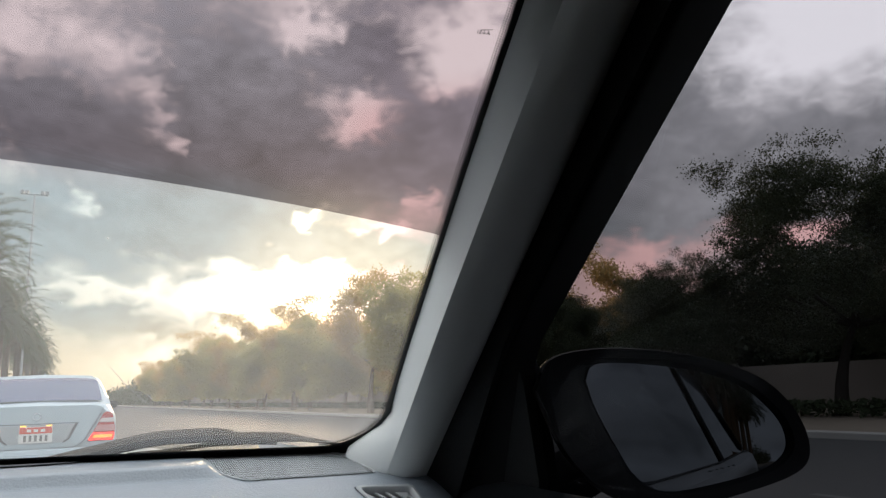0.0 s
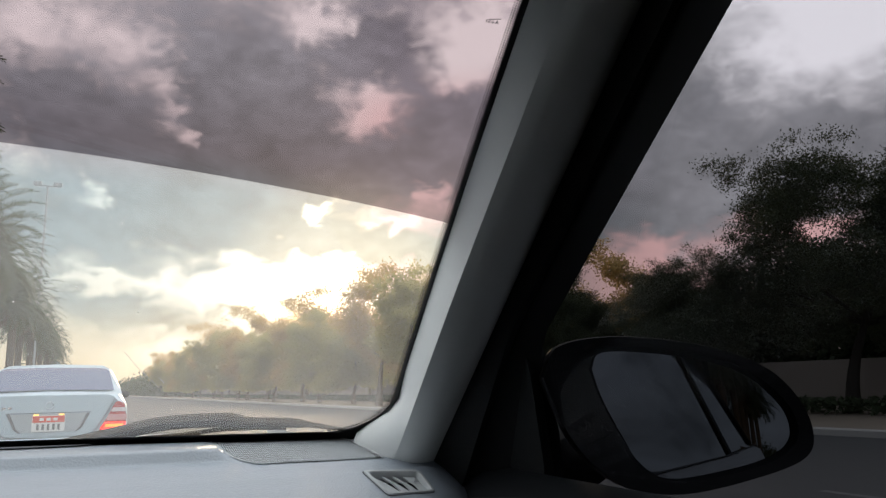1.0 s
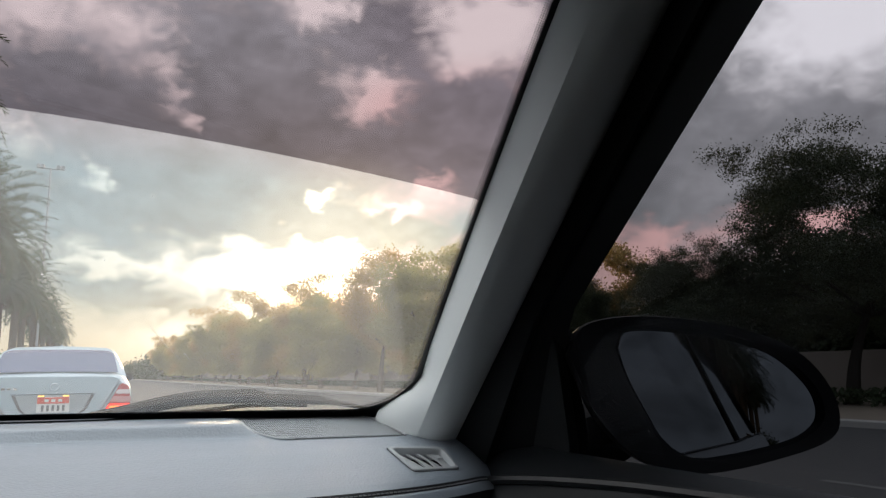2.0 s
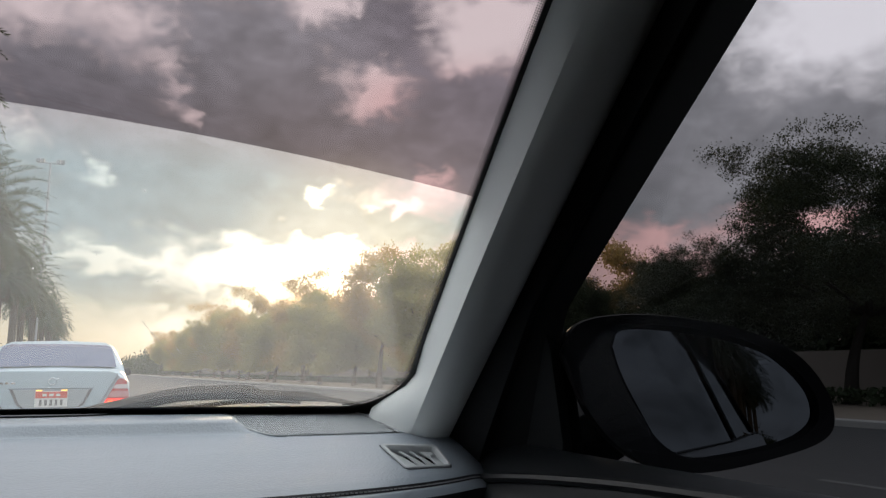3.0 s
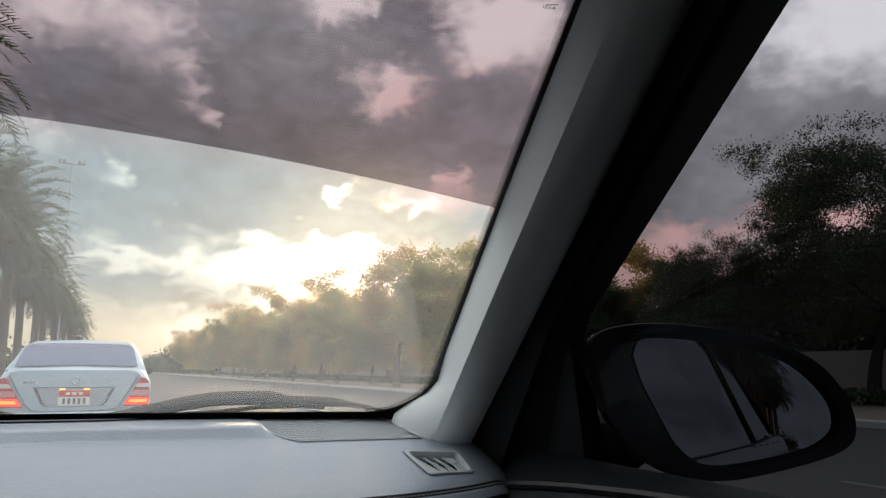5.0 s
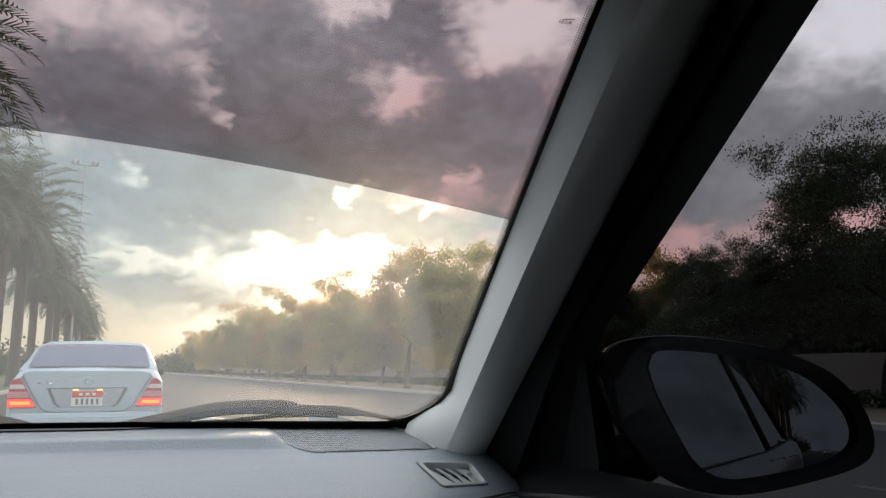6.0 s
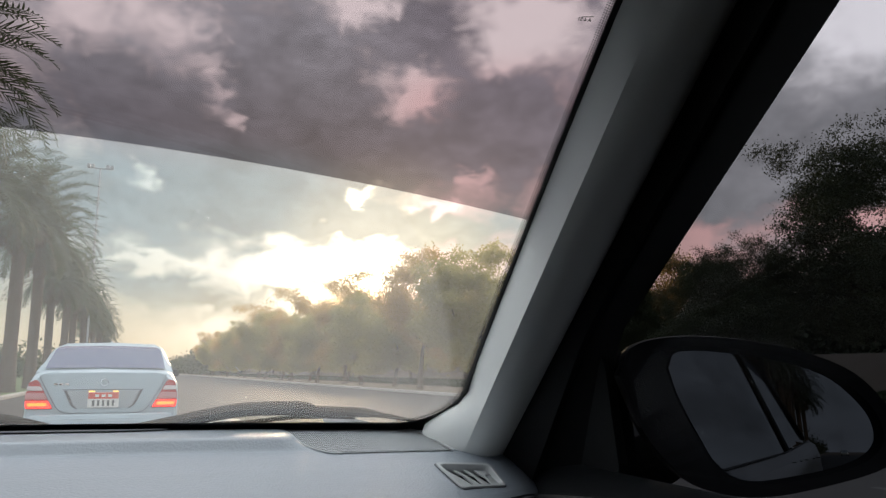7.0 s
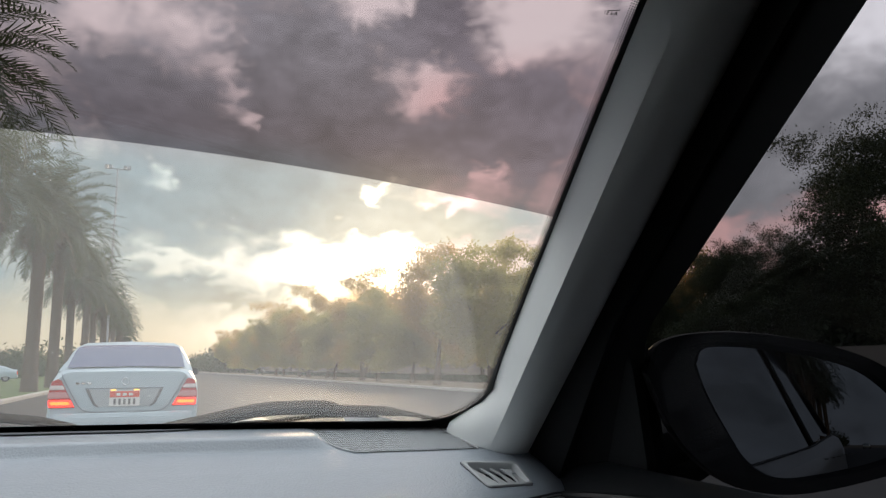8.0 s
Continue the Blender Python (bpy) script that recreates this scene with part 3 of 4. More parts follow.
part("seam_groove", sheet(dash_face, DX, steps(0, 1.3, 5)), DASH_BLACK, dashboard)
part("padded_strip", sheet(dash_face, DX, steps(1.3, 3, 7)), DASH, dashboard, "padded grey leather strip below the seam")
part("dash_face", sheet(dash_face, DX, steps(3, 8, 18)), DASH_BLACK, dashboard, "black leather dashboard face below the seam")
stitches = bmesh.new()
for k in range(190):
    x = -0.45 + 0.0049 * k
    if x > 0.49:
        break
    a, b = dash_face(x, 0.9) + Vector((0, 0.0, 0.0015)), dash_face(x + 0.0032, 0.9) + Vector((0, 0.0, 0.0015))
    c = (a + b) / 2
    box(c.x, c.y, c.z, 0.0034, 0.0012, 0.0012, bm=stitches)
part("stitching", stitches, THREAD, dashboard, "grey stitched seam", smooth=False, kind="stuff")

slot = sheet(lambda u, v: dash_top(0.045 - 1.10 * u, 0.100 + (0.15 * min(1.0, u * 14) ** 0.5) * (v - 0.5) * 0.62 + 0.01 * min(1.0, u * 14) ** 0.5, 0.0022), [0, 0.004, 0.012, 0.025, 0.045, 0.07] + steps(0.1, 1, 14), steps(0, 1, 4))
part("defroster_slot", slot, GRILLE_DARK, dashboard, "dark grey defroster slot along the glass")

# demister and speaker grille set into the dash
GX0, GX1 = 0.192, 0.362


def grille_at(u, v, lift):
    """u across, v from the glass to the viewer, with a curved left end."""
    t = 0.03 + 0.455 * v
    left = GX0 - 0.004 + 0.012 * v + 0.026 * (1 - math.sqrt(1 - min(1.0, max(0.0, (v - 0.55) / 0.45)) ** 2))
    right = GX1 - 0.012 + 0.019 * v ** 0.8
    x = left + (right - left) * u
    q = dash_top(x, t)
    q.z = float(np.interp(t, DASH_T, DASH_Z)) + 0.0005 + lift
    return q


grille = part("speaker_grille", sheet(lambda u, v: grille_at(u, v, 0.0003), steps(0, 1, 30), steps(0, 1, 40)), HOLE, car, "fine black mesh speaker grille in the dashboard")
ribs = bmesh.new()
NR = 64
for k in range(NR):
    u0 = k / NR
    for side in (0, 1):
        pts = []
        for v in steps(0.0, 1.0, 12):
            u = u0 + (0.10 * v if side else -0.10 * v) + (0.05 if not side else -0.05)
            if 0.0 <= u <= 0.995:
                pts.append((u, v))
        for (u1, v1), (u2, v2) in zip(pts, pts[1:]):
            q = [grille_at(u1, v1, 0.0008), grille_at(u1 + 0.0046, v1, 0.0008), grille_at(u2 + 0.0046, v2, 0.0008), grille_at(u2, v2, 0.0008)]
            ribs.faces.new([ribs.verts.new(p) for p in q])
part("mesh_ribs", ribs, GRILLE, grille, smooth=False, kind="stuff")
for u in (0, 1):
    part("rim", tube([grille_at(u, 1 - (1 - v) ** 2, 0.0005) for v in steps(0, 1, 24)] + ([grille_at(q, 1, 0.0003) for q in (0.03, 0.06)] if u == 0 else []), 0.0012, 8), VENT, grille)

# side air vent: skewed frame, cavity, four tilted slats

def vent_pt(a, b, h):
    # the frame narrows towards the viewer
    f = max(0.0, -b / 0.029)
    a, b = a - f * (0.006 + 0.115 * a), b + f * 0.21 * a
    q = VO + a * VX + b * VY
    front = ws_base(q.x) + 0.02
    return dash_top(q.x, (q.y - front) / (seam_y(q.x) - front)) + h * VN


def rounded(w, h, r, n=5):
    pts = []
    for cx, cy, a0 in ((w - r, h - r, 0), (-w + r, h - r, 90), (-w + r, -h + r, 180), (w - r, -h + r, 270)):
        for k in range(n):
            t = radians(a0 + 90 * k / (n - 1))
            pts.append((cx + r * math.cos(t), cy + r * math.sin(t)))
    return pts


vent = part("air_vent", loft([[vent_pt(a, b, h) for a, b in rounded(w, g, r)] for w, g, r, h in
                              ((0.0352, 0.0292, 0.006, -0.008), (0.0352, 0.0292, 0.006, 0.0014), (0.0344, 0.0284, 0.006, 0.0026), (0.0312, 0.0245, 0.005, 0.0026), (0.0297, 0.0228, 0.004, 0.0008), (0.029, 0.022, 0.004, -0.012))], caps=False),
            VENT, car, "grey plastic side air vent with slanted slats")
part("gap", loft([[vent_pt(a, b, h) for a, b in rounded(w, g, 0.006)] for w, g, h in ((0.0348, 0.0288, 0.0006), (0.0362, 0.0302, 0.0006))], caps=False), HOLE, vent)
part("cavity", loft([[vent_pt(a, b, h) for a, b in rounded(0.029, 0.022, 0.004)] for h in (-0.011, -0.0125)]), HOLE, vent)
for k in range(4):
    x = -0.026 + 0.0128 * k
    last = k == 3
    bm = bmesh.new()
    # leaf-shaped fin: narrow at the glass side, broad and touching its neighbour at the near side
    outline = [(x - 0.001, 0.0215, -0.004), (x + (0.014 if last else 0.0025), 0.0215, -0.004), (x + (0.0155 if last else 0.0098), 0.008, -0.0050),
               (x + 0.0152, -0.010, -0.0040), (x + 0.0163, -0.0215, -0.0030), (x + 0.003, -0.0215, 0.0), (x + 0.001, 0.0, -0.001)]
    if k == 0:
        outline[5:] = [(-0.0285, -0.0215, 0.0), (-0.027, -0.006, -0.001)]
    if last:
        outline[3:5] = [(0.0285, -0.004, -0.0022), (0.0285, -0.0215, -0.0015)]
    top = [bm.verts.new(vent_pt(*p)) for p in outline]
    low = [bm.verts.new(vent_pt(*p) - 0.002 * VN) for p in outline]
    bm.faces.new(top), bm.faces.new(low[::-1])
    for i in range(7):
        bm.faces.new((top[i], low[i], low[(i + 1) % 7], top[(i + 1) % 7]))
    bmesh.ops.recalc_face_normals(bm, faces=bm.faces[:])
    part("slat", bm, VENT, vent, smooth=False)
bm = box(0, 0, 0, 0.006, 0.002, 0.002, m=Matrix.Translation(vent_pt(0.019, 0.006, -0.001)))
part("vent_tab", bm, VENT, vent, smooth=False)


# door: card, sill, glass, mirror sail
def door_card(y, k):
    prof = [(0.500, 0.985), (0.485, 0.992), (0.468, 0.986), (0.452, 0.968), (0.436, 0.950), (0.424, 0.938), (0.415, 0.915), (0.412, 0.86), (0.43, 0.75), (0.42, 0.60), (0.44, 0.35)]
    x, z = prof[k]
    return (x + 0.02 * max(0, y - 0.55), y, z - 0.02 * max(0, 0.3 - y))


part("door_card", sheet(door_card, steps(1.0, -0.96, 32), range(11), flip=True), DOOR, car, "black grained door card")
part("door_ridge", tube(bent([(0.437, 0.83, 0.945), (0.443, 0.76, 0.958), (0.452, 0.64, 0.970), (0.461, 0.48, 0.979), (0.468, 0.2, 0.984), (0.47, -0.9, 0.98)], 6), 0.0055, 8), DOOR, car)
part("rear_door_card", sheet(door_card, steps(-0.98, -1.75, 12), range(11), flip=True), DASH_BLACK, car)


def side_x(z):
    return 0.5 - 0.18 * (z - 1.0)


def bulge(y, z=1.0):
    """The doors widen a little towards the rear, and lean in more above the belt."""
    return (0.05 - 0.20 * max(0.0, z - 0.985)) * min(1.0, max(0.0, (0.2 - y) / 1.0))


def belt(y):
    """How far the belt line has risen towards the tail."""
    return 0.085 * min(1.0, max(0.0, (0.1 - y) / 2.6))


def side_glass(y0, y1, lean=1.5):
    def fn(u, v):
        z = 0.985 + (1.44 - 0.985) * v
        front = min(y0, 0.70 - lean * max(0.0, z - 1.14)) if lean else y0
        y = front + (y1 - front) * u
        z += belt(y) * (1 - v)
        return (side_x(z) + bulge(y, z), y, z)
    return sheet(fn, steps(0, 1, 10), steps(0, 1, 12))


part("side_window", side_glass(0.74, -0.93), GLASS_SIDE, car, "dark tinted front side window")
sail = [(0.90, 0.985), (0.84, 1.06), (0.74, 1.12), (0.690, 1.145), (0.682, 1.10), (0.690, 1.0), (0.695, 0.985)]
part("mirror_sail", loft([[(side_x(z) + o, y, z) for y, z in sail] for o in (-0.012, 0.014)]), SEAL, car, "black triangular mirror mount panel", smooth=False)

# outside mirror
MN = Vector((-0.413, -0.909, 0.051)).normalized()
MU = Vector((0.909, -0.413, 0)).normalized()
MV = MN.cross(MU)
MV = MV if MV.z > 0 else -MV
MC = Vector((0.632, 0.612, 1.052))
K = 0.000605
GLASS_RIM = [(-179, 85), (-160, 113), (-75, 111), (35, 92), (115, 57), (160, 2), (168, -38), (145, -65), (75, -90), (-55, -110), (-100, -90), (-135, -30), (-165, 35)]
HOUSING_RIM = [(-276, 70), (-250, 122), (-170, 140), (-60, 135), (50, 113), (134, 76), (182, 22), (199, -36), (180, -78), (100, -108), (-40, -134), (-150, -115), (-230, -40)]


def ring(pts, scale, depth, shift=(0, 0), n=5):
    loop = bent([(x, y, 0) for x, y in pts + pts[:1]], n)[:-1]
    return [MC + MU * K * (p.x * scale + shift[0]) + MV * K * (p.y * scale + shift[1]) + MN * depth for p in loop]


def mixed(a, b, f, depth, n=5):
    return ring([(p[0] * (1 - f) + q[0] * f, p[1] * (1 - f) + q[1] * f) for p, q in zip(a, b)], 1.0, depth, n=n)


side_mirror = part("side_mirror", loft([
    ring(HOUSING_RIM, 0.35, -0.115, (-40, 0)), ring(HOUSING_RIM, 0.62, -0.100, (-30, 0)), ring(HOUSING_RIM, 0.84, -0.070, (-15, 0)),
    ring(HOUSING_RIM, 0.96, -0.030), ring(HOUSING_RIM, 1.0, 0.0), ring(HOUSING_RIM, 1.0, 0.014), ring(HOUSING_RIM, 0.985, 0.020),
    mixed(GLASS_RIM, HOUSING_RIM, 0.35, 0.016), mixed(GLASS_RIM, HOUSING_RIM, 0.06, 0.006), mixed(GLASS_RIM, HOUSING_RIM, 0.05, -0.004)], caps=True),
    BLACK_PLASTIC, car, "black door mirror housing")
glass_bm = bmesh.new()
glass_bm.faces.new([glass_bm.verts.new(p + MN * 0.0102 * (p - MC).dot(MU)) for p in ring(GLASS_RIM, 1.0, 0.0045)])
mg = part("mirror_glass", glass_bm, MIRROR, side_mirror, "mirror glass reflecting the car's flank and dusk sky", smooth=False)
foot = [[Vector((x, y + dy, z + dz)) for dy, dz in ((-0.055, -0.028), (0.05, -0.03), (0.055, 0.0), (0.03, 0.03), (-0.03, 0.03), (-0.06, 0.0))]
        for x, y, z in ((0.492, 0.775, 0.985), (0.53, 0.765, 0.990), (0.565, 0.750, 1.005), (0.60, 0.735, 1.03))]
part("mirror_foot", loft(foot), BLACK_PLASTIC, side_mirror)
for k, (x0, w) in enumerate([(-10, 16), (10, 10), (26, 14), (46, 8), (60, 12)]):
    c = MC + MU * K * (32 + x0 * 0.6) + MV * K * (-76 + 0.12 * x0) + MN * 0.0058
    part("etched_line", box(0, 0, 0, K * w * 0.42, K * 1.6, 0.0002, m=Matrix.Translation(c) @ Matrix((MU, MV, MN)).transposed().to_4x4()), PRINT, mg, smooth=False)

# wiper lying at the foot of the glass
wiper = part("wiper", tube(bent([ws(-0.10, -0.046, 0.02), ws(-0.02, -0.038, 0.02), ws(0.05, -0.017, 0.02), ws(0.107, 0.002, 0.02), ws(0.14, 0.009, 0.02), ws(0.18, 0.011, 0.02), ws(0.212, 0.011, 0.02), ws(0.224, 0.006, 0.02)], 4),
                           [0.0105] * 14 + [0.0105] * 10 + [0.009] * 4 + [0.006], 8, 0.9), WIPER, car, "black wiper lying at the foot of the windscreen")
part("wiper_blade", tube(bent([ws(0.215, 0.007, 0.02), ws(0.27, 0.004, 0.02), ws(0.30, 0.000, 0.02), ws(0.335, -0.006, 0.018), ws(0.364, -0.012, 0.016)], 5), [0.007] * 9 + [0.0065, 0.0055, 0.0045, 0.004, 0.0038, 0.0035, 0.003, 0.0028, 0.0025, 0.002, 0.002, 0.0015], 8, 0.9), WIPER, wiper)
part("wiper_arm", tube(bent([ws(0.10, -0.019, 0.02), ws(0.16, -0.014, 0.02), ws(0.20, -0.007, 0.02), ws(0.24, -0.006, 0.02), ws(0.28, -0.008, 0.02)], 5), [0.002] * 5 + [0.003] * 10 + [0.0025] * 6, 8), WIPER, wiper)


second = part("wiper", tube(bent([ws(-0.62, 0.010, 0.02), ws(-0.40, 0.012, 0.02), ws(-0.25, 0.006, 0.02), ws(-0.15, -0.006, 0.018), ws(-0.105, -0.014, 0.016)], 4), [0.008] * 9 + [0.007] * 4 + [0.005, 0.004, 0.003, 0.002], 8, 0.9), WIPER, car, "black wiper of the other side")


def hood(x, y):
    return (x, y, 1.020 - 0.02 * (y - 1.25) - 0.15 * min(0.25, max(0, 0.13 - x)) - 0.10 * max(0, y - 1.5) ** 2 - 0.06 * max(0, x - 0.15) / 0.3 - 0.06 * max(0, -0.95 - x) / 0.3)


part("bonnet", sheet(hood, steps(-1.25, 0.45, 20), steps(1.24, 2.35, 14)), WHITE_PAINT, car, "white painted bonnet below the glass")
part("cowl", sheet(lambda x, t: (x, ws_base(x) + 0.01 + t * (1.25 - ws_base(x)), 1.012 - 0.03 * t), steps(-1.25, 0.45, 20), steps(0, 1, 4)), BLACK_PLASTIC, car, "black plastic cowl")


# flank of the car behind the mirror
def flank(y, k):
    prof = [(0.503, 0.985), (0.535, 0.968), (0.55, 0.93), (0.556, 0.86), (0.568, 0.76), (0.565, 0.6), (0.55, 0.42), (0.52, 0.26)]
    x, z = prof[k]
    taper = 0.03 * max(0, -2.0 - y) ** 1.5
    return (x - taper + bulge(y), y, z + belt(y) * max(0.0, (z - 0.42) / 0.565))


for name, y0, y1 in (("front_wing", 2.3, 0.72), ("front_door", 0.715, -0.975), ("rear_door", -0.98, -1.90), ("rear_wing", -1.905, -3.2)):
    part(name, sheet(flank, steps(y0, y1, 10), range(8)), WHITE_PAINT, car, "white painted body panel")
part("rear_window", side_glass(-1.05, -1.75, 0), DARK_GLASS, car, "dark rear door glass")


def quarter(u, v):
    z = 1.055 + 0.37 * v
    y1 = -1.80 - 0.72 * (1 - v) ** 0.85
    return (side_x(z) + bulge(-2, z), -1.76 + (y1 + 1.76) * u, z)


part("quarter_window", sheet(quarter, steps(0, 1, 6), steps(0, 1, 8)), DARK_GLASS, car)
part("centre_pillar", loft([[(side_x(z) + bulge(y, z) + o, y, z) for y, z in ((-0.94, 0.98), (-0.95, 1.44), (-1.02, 1.44), (-1.05, 0.98))] for o in (-0.03, 0.008)]), SEAL, car, smooth=False)
rail = [(side_x(1.45) + 0.004 + bulge(y, 1.45), y, 1.45) for y in steps(0.3, -1.4, 6)] + [(side_x(z) + bulge(y, z), y, z) for y, z in ((-1.75, 1.43), (-2.02, 1.31), (-2.30, 1.18), (-2.54, 1.08))]
part("roof_rail", tube(bent(rail, 4), 0.013, 8), SEAL, car)
part("belt_trim", tube([(0.505 + bulge(y), y, 0.986 + belt(y)) for y in steps(0.68, -2.54, 12)], 0.0022, 8), SHADE_GREY, car)


def roof(inner):
    def fn(u, v):
        x = -1.22 + 1.64 * u
        y = 0.33 - 2.22 * v
        crown = 0.055 * (1 - ((u - 0.5) * 2) ** 2) * (1 if inner else 1.15)
        drop = -0.16 * max(0, v - 0.72) ** 2 * 12
        return (x, y, 1.487 + crown + drop + (0 if inner else 0.035))
    return fn


part("headliner", sheet(roof(True), steps(0, 1, 12), steps(0, 1, 14)), LINER, car, "grey fabric headliner")
part("roof", sheet(roof(False), steps(0, 1, 12), steps(0, 1, 14)), WHITE_PAINT, car, "white painted roof")
part("boot", sheet(lambda x, y: (x, y, 1.055 - 0.04 * max(0, -2.2 - y)), steps(-1.25, 0.46, 6), steps(-1.8, -3.2, 6)), WHITE_PAINT, car)


def other_side(fn):
    return lambda u, v: (-0.8 - fn(u, v)[0], fn(u, v)[1], fn(u, v)[2])


for name, y0, y1 in (("front_wing", 2.3, 0.72), ("front_door", 0.715, -0.975), ("rear_door", -0.98, -1.90), ("rear_wing", -1.905, -3.2)):
    part(name, sheet(other_side(flank), steps(y0, y1, 10), range(8)), WHITE_PAINT, car)
part("front_end", sheet(lambda x, t: (x, 2.35 + 0.25 * math.sin(math.pi * t) - 0.12 * ((x + 0.4) / 0.95) ** 4, 0.93 - 0.68 * t), steps(-1.35, 0.55, 14), steps(0, 1, 8)), WHITE_PAINT, car)
part("tail_end", sheet(lambda x, t: (x, -3.2 - 0.15 * math.sin(math.pi * t) + 0.1 * ((x + 0.4) / 0.95) ** 4, 1.045 - 0.78 * t), steps(-1.28, 0.48, 14), steps(0, 1, 8)), WHITE_PAINT, car)
for sx in (-1.16, 0.36):
    for yw in (1.6, -2.1):
        w = part("wheel", tube([(sx - 0.1, yw, 0.33), (sx + 0.1, yw, 0.33)], 0.33, 22), RUBBER, car)
        part("rim", tube([(sx - 0.108, yw, 0.33), (sx + 0.108, yw, 0.33)], 0.21, 18), STEEL, w)
part("left_side_window", sheet(lambda y, z: (-1.30 + 0.18 * (z - 1.0), y, z), steps(0.75, -1.8, 8), steps(0.98, 1.50, 5)), GLASS_LEFT, car, "tinted left side glass")
part("back_window", sheet(lambda x, t: (x, -1.78 - 0.10 * t, 1.48 - 0.30 * t), steps(-1.24, 0.44, 8), steps(0, 1, 5)), GLASS_SIDE, car, "dark tinted rear glass")
part("bulkhead", box(-0.4, -1.75, 0.75, 1.66, 0.06, 0.95, 0.02), LINER, car)
part("cabin_floor", box(-0.4, -0.45, 0.28, 1.66, 2.6, 0.04), RUBBER, car)
part("left_door_card", box(-1.27, -0.5, 0.66, 0.06, 2.7, 0.66, 0.02), DASH_BLACK, car)
part("left_pillar_trim", tube([(-1.19, 0.92, 1.02), (-1.14, 0.62, 1.25), (-1.10, 0.36, 1.44)], 0.035, 8), PILLAR, car)

part("left_pillar_panel", sheet(lambda d, f: Vector(ws(-1.17, d)).lerp(Vector((-1.31 + 0.18 * (ws(-1.17, d).z - 1.0), ws(-1.17, d).y - 0.03, ws(-1.17, d).z)), f), steps(0, WS_TOP, 12), steps(0, 1, 3)), PILLAR, car)
part("left_quarter_panel", sheet(lambda f, z: (-1.305 + 0.18 * (z - 1.0), 0.74 + f * (ws_base(-1.17) - (z - 1.026) / 0.68 - 0.72), z), steps(0, 1, 3), steps(1.0, 1.28, 8)), SEAL, car)
for side in (-1, 1):
    part("cant_rail", sheet(lambda y, f: (-0.4 + side * (0.825 + 0.004 * f + bulge(y, 1.44) * (1 - f)), y, 1.425 + 0.066 * f), steps(0.36, -1.9, 12), steps(0, 1, 3)), LINER, car)
part("header_rail", sheet(lambda x, f: Vector(ws(x, WS_TOP - 0.01)).lerp(Vector((x, 0.325, 1.49 + 0.055 * (1 - ((x + 0.4) / 0.82) ** 2))), f), steps(-0.98, 0.18, 16), steps(0, 1, 3)), LINER, car)

# ---------------------------------------------------------------- the car ahead
def prism(poly, y0, y1, bevel=0.006):
    bm = bmesh.new()
    a = [bm.verts.new((x, y0, z)) for x, z in poly]
    b = [bm.verts.new((x, y1, z)) for x, z in poly]
    bm.faces.new(a), bm.faces.new(b[::-1])
    n = len(poly)
    for k in range(n):
        bm.faces.new((a[k], b[k], b[(k + 1) % n], a[(k + 1) % n]))
    bmesh.ops.recalc_face_normals(bm, faces=bm.faces[:])
    if bevel:
        bmesh.ops.bevel(bm, geom=bm.edges[:], offset=bevel, segments=2, affect="EDGES")
    return bm


def both(poly):
    return poly + [(-x, z) for x, z in reversed(poly) if x > 1e-6]


